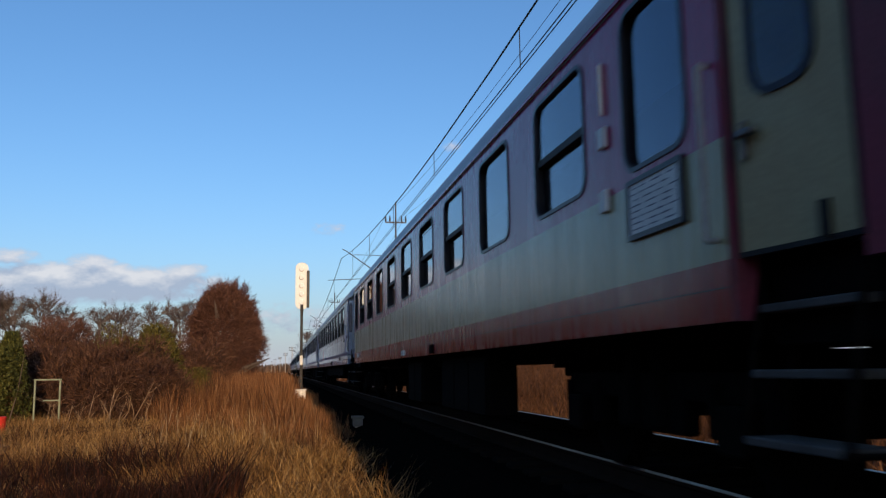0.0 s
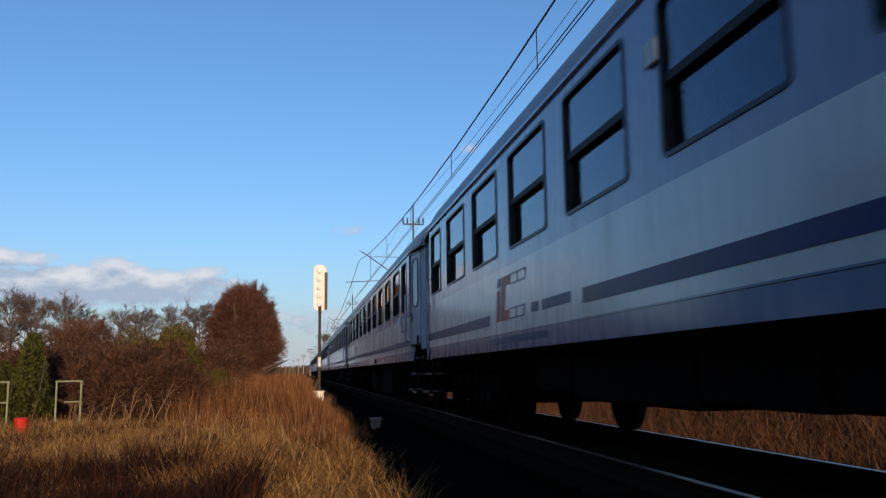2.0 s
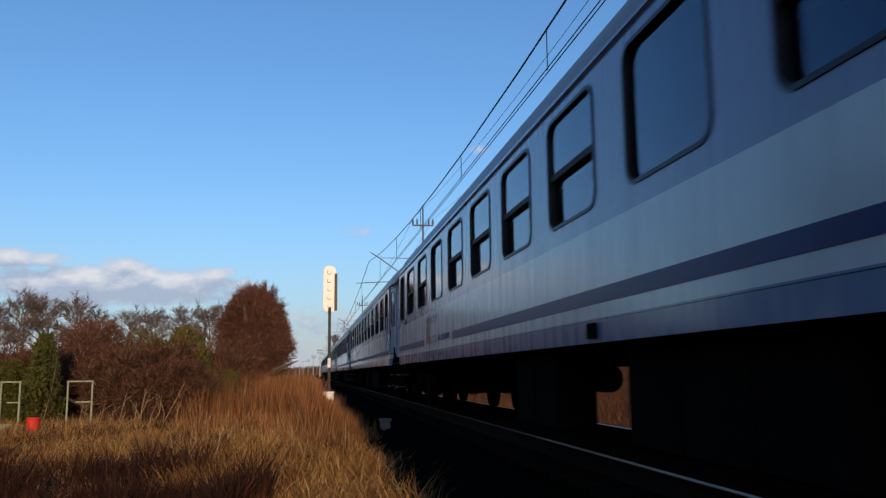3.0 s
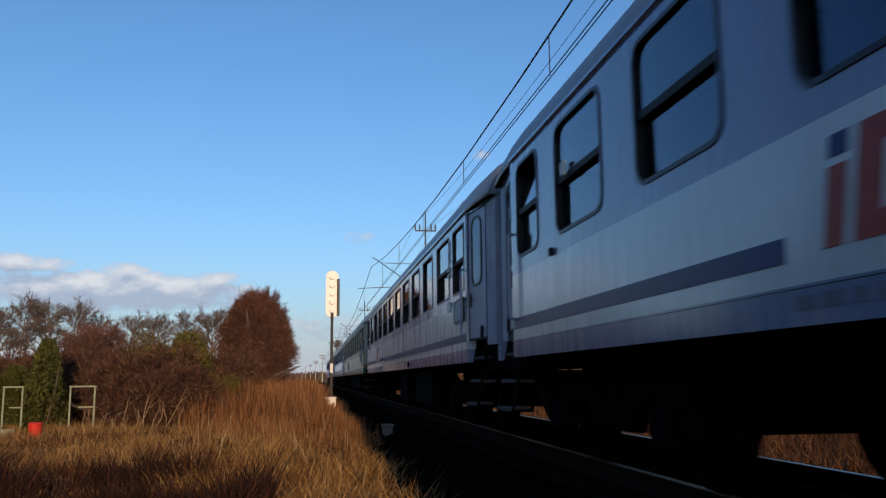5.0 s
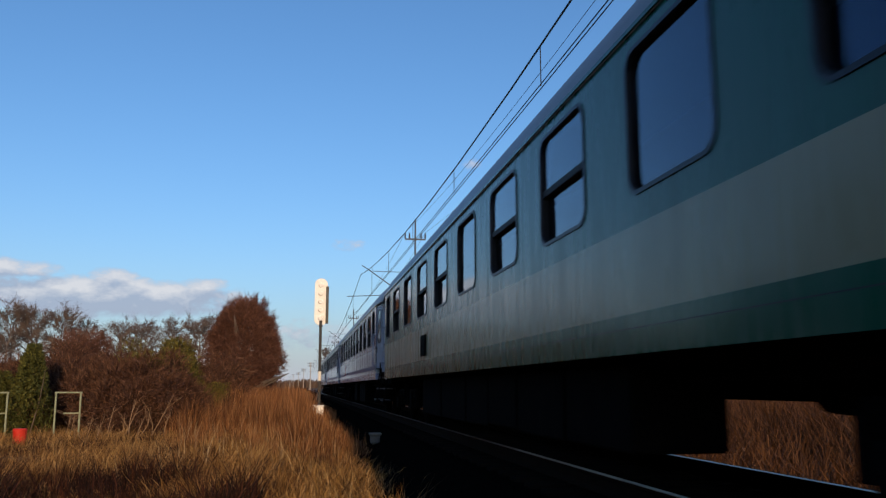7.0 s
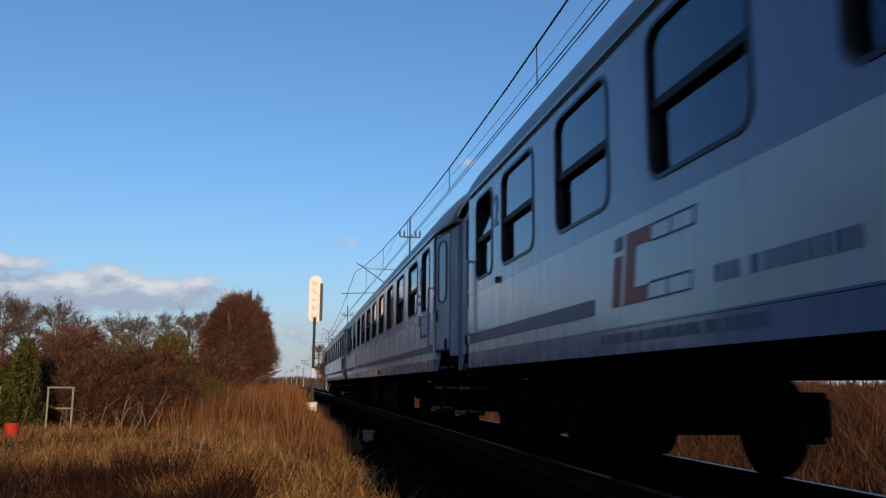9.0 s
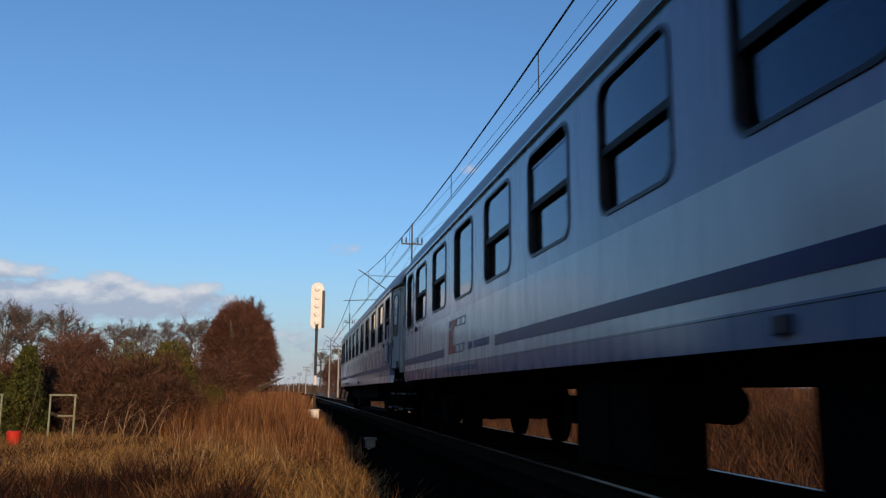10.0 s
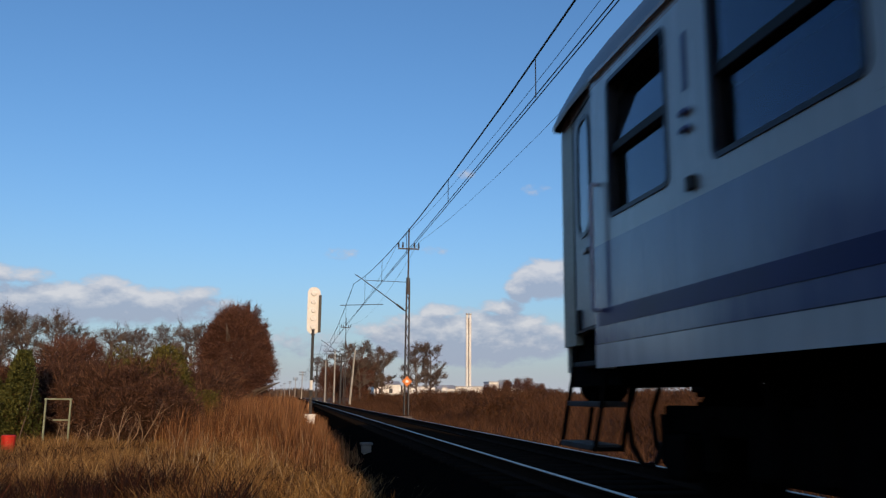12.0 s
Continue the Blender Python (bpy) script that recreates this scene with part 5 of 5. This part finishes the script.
# row of tall bare trees behind the garden
kinds = [bare_tree(40 + k, 13.0, "tall bare leafless tree at the field edge") for k in range(4)]
full = [bare_tree(50 + k, 13.0, "tall bare tree branched to the ground", fine=17, first=1) for k in range(2)]
spots = [(-47.5, 130, 0.95), (-45.6, 134, 0.98), (-43.8, 128, 0.94), (-41.9, 133, 0.98), (-40.2, 127, 0.95), (-38.3, 132, 1.0), (-36.6, 127, 0.96), (-34.8, 131, 0.95), (-33.2, 128, 0.90),
         (-31.2, 133, 0.84), (-28.8, 126, 0.76), (-27.0, 132, 0.82), (-25.3, 128, 0.80), (-23.6, 131, 0.83), (-21.9, 128, 0.80), (-20.2, 132, 0.78),
         (-17.9, 128, 0.86), (-16.2, 132, 0.90), (-14.4, 128, 0.86), (-12.8, 131, 0.86)]
for i, (x, y, s) in enumerate(spots):
    put(kinds[i % 4], x, y, s * 0.95, i * 1.7, i >= 4)
for i, (x, y, s) in enumerate(((17.5, 225, 1.12), (22.5, 232, 1.10), (24.8, 240, 1.05), (32.5, 225, 1.12), (36.5, 228, 1.12), (13.5, 260, 1.05), (11, 300, 1.1))):
    put(full[i % 2], x, y, s, 0.5 + i * 2.1, i > 1)
# thicket of brown bushes
thick = [clump(60 + k, 1.7, 1.5, 1.15, 12000, 0.24, TWIG, "leafless brown thicket bush at the plot's edge", "thicket_bush", "bush", "thicket bushes", 40, thin=0.4) for k in range(3)]
rnd = random.Random(8)
at = [(-6.6, 29), (-5.6, 27.5), (-4.9, 29.5), (-7.6, 32), (-6.2, 34), (-4.8, 33), (-5.6, 38), (-7.4, 38), (-9.2, 36), (-5.3, 27.0), (-10.5, 32), (-9.0, 29.5), (-12, 35), (-5.2, 43), (-7.8, 44),
      (-10.5, 42), (-13, 41), (-15, 38), (-4.0, 38), (-6.5, 50), (-9.5, 52), (-12.5, 50), (-16, 48), (-5.5, 58), (-8, 62), (-11, 60), (-14, 64), (-18, 58), (-5.0, 26.4), (-4.4, 25.8), (-3.9, 26.0), (-3.5, 26.8)]
for i, (x, y) in enumerate(at):
    put(thick[i % 3], x, y, (0.72 if y < 26.9 else 1.0) * rnd.uniform(0.85, 1.15) * (1 + max(0, y - 40) * 0.012), rnd.uniform(0, 6), i >= 3)
rus = clump(70, 2.6, 2.4, 2.6, 14000, 0.45, RUSSET, "brown leafless tree above the thicket", "brown_tree", "tree", "brown trees", 40, hollow=0.2, thin=0.4)
for i, (x, y, s) in enumerate(((-21.0, 84, 1.12), (-30, 88, 0.6), (-17.0, 86, 0.55), (-13.0, 80, 0.5), (-9.2, 84, 0.6))):
    put(rus, x, y, s, i * 1.3, i > 0)
# brown trees far behind the mast and along the field
for i, (x, y, s) in enumerate(((16.4, 228, 2.0), (13.2, 246, 1.7), (58, 250, 0.9), (64, 256, 1.15), (70, 251, 1.25), (76, 258, 1.0))):
    put(rus, x, y, s, 0.7 + i * 1.9)
# evergreens
con = clump(80, 1.0, 1.0, 1.30, 22000, 0.075, CONIFER, "dark green conical conifer in the garden plot", "conifer", "conifer", "conifers", 1, 1, point=0.62)
for i, (x, y, s) in enumerate(((-7.85, 26.9, 0.92), (-9.0, 27.8, 0.66), (-9.9, 27, 0.8), (-10.9, 27.5, 0.7))):
    put(con, x, y, s, i * 2.0, i > 0)
oli = clump(81, 1.7, 1.6, 1.7, 16000, 0.10, OLIVE, "olive green evergreen shrub among brown brush", "evergreen_shrub", "shrub", "evergreen shrubs", 10, 1)
for i, (x, y, s) in enumerate(((-3.95, 29.5, 0.80), (-5.2, 31.0, 0.7), (-3.0, 30, 0.42))):
    put(oli, x, y, s, i * 2.4, i > 0)
# shrubs beyond the track
scr = clump(82, 2.2, 2.0, 1.1, 7000, 0.26, SCRUB, "low brown leafless shrub beyond the track", "scrub_bush", "bush", "scrub bushes", 26, thin=0.5)
for i in range(34):
    put(scr, rnd.uniform(9.5, 30), rnd.uniform(28, 120), rnd.uniform(0.5, 1.0), rnd.uniform(0, 6), i > 0)
# pale bare saplings before the thicket
SAPLING = blades("sapling_bark", [(0, (0.20, 0.13, 0.08)), (1, (0.36, 0.26, 0.17))])


def sapling(seed):
    rnd = random.Random(seed)
    e = new("sapling")
    tagged(e, "pale thin leafless sapling stems in the brush", "sapling", "saplings")
    for k in range(5):
        vs, fs = [], []
        a = Vector((rnd.gauss(0, 0.22), rnd.gauss(0, 0.2), -0.05))
        b = a + Vector((rnd.gauss(0.12, 0.3), rnd.gauss(0, 0.2), rnd.uniform(0.6, 1.3)))
        m = a.lerp(b, 0.5) + Vector((rnd.gauss(0, 0.07), rnd.gauss(0, 0.05), 0))
        limb(vs, fs, a, m, 0.012, 0.009, 4)
        limb(vs, fs, m, b, 0.009, 0.003, 4)
        for _ in range(5):
            twig(vs, fs, m.lerp(b, rnd.random()), b + Vector((rnd.gauss(0, 0.25), rnd.gauss(0, 0.2), rnd.gauss(0, 0.15))), 0.005, rnd)
        strip_mesh("stem", vs, fs, SAPLING).parent = e
    return e


sp = sapling(5)
for i, (x, y, s) in enumerate(((-5.6, 23.4, 0.75), (-5.0, 23.2, 0.7), (-4.5, 23.8, 0.95), (-4.0, 24.3, 1.15))):
    put(sp, x, y, s, i * 0.3, i > 0)


# spruces out of view: the row beside the viewpoint is added to dim the train
spruce_screen = clump(90, 4.0, 4.0, 4.2, 16000, 0.5, CONIFER, "dense dark spruce out of view, placed to cut light", "spruce", "conifer", "spruces behind the viewpoint", 12, 1, hollow=0.2, point=0.5)
for i in range(27):
    put(spruce_screen, -18 - 11 * rnd.random(), -62 + i * 4.2, rnd.uniform(0.8, 1.25), rnd.uniform(0, 6), i > 0)
# three more behind the viewpoint, inferred from shade on the near plot
for i, (x, y, s) in enumerate(((-6.2, -30, 0.82), (-10.5, -31, 0.9), (-14, -34, 1.0))):
    put(spruce_screen, x, y, s, i * 2.2)


def motions():
    """The train runs towards and past the camera at about 65 km/h."""
    for i, c in enumerate(coaches):
        walk(c, [(t, pose(TX, 3.72 + 24.5 * (i - 1) - 18.02 * t + extra, 0)) for t, extra in
                 ((0, 0), (2, 0), (4, 0), (6, 0), (8, 0), (10, 0), (10.8, 0.03), (11.5, 0.4), (12, 0.55))])

    # wheels roll: a turn for every 2.89 m run
    for w in wheelsets:
        spot = w.location.copy()
        walk(w, [(k / 30, pose(*spot, (18.02 * k / 30 / 0.46 * 57.29578) % 360)) for k in range(361)])


motions()
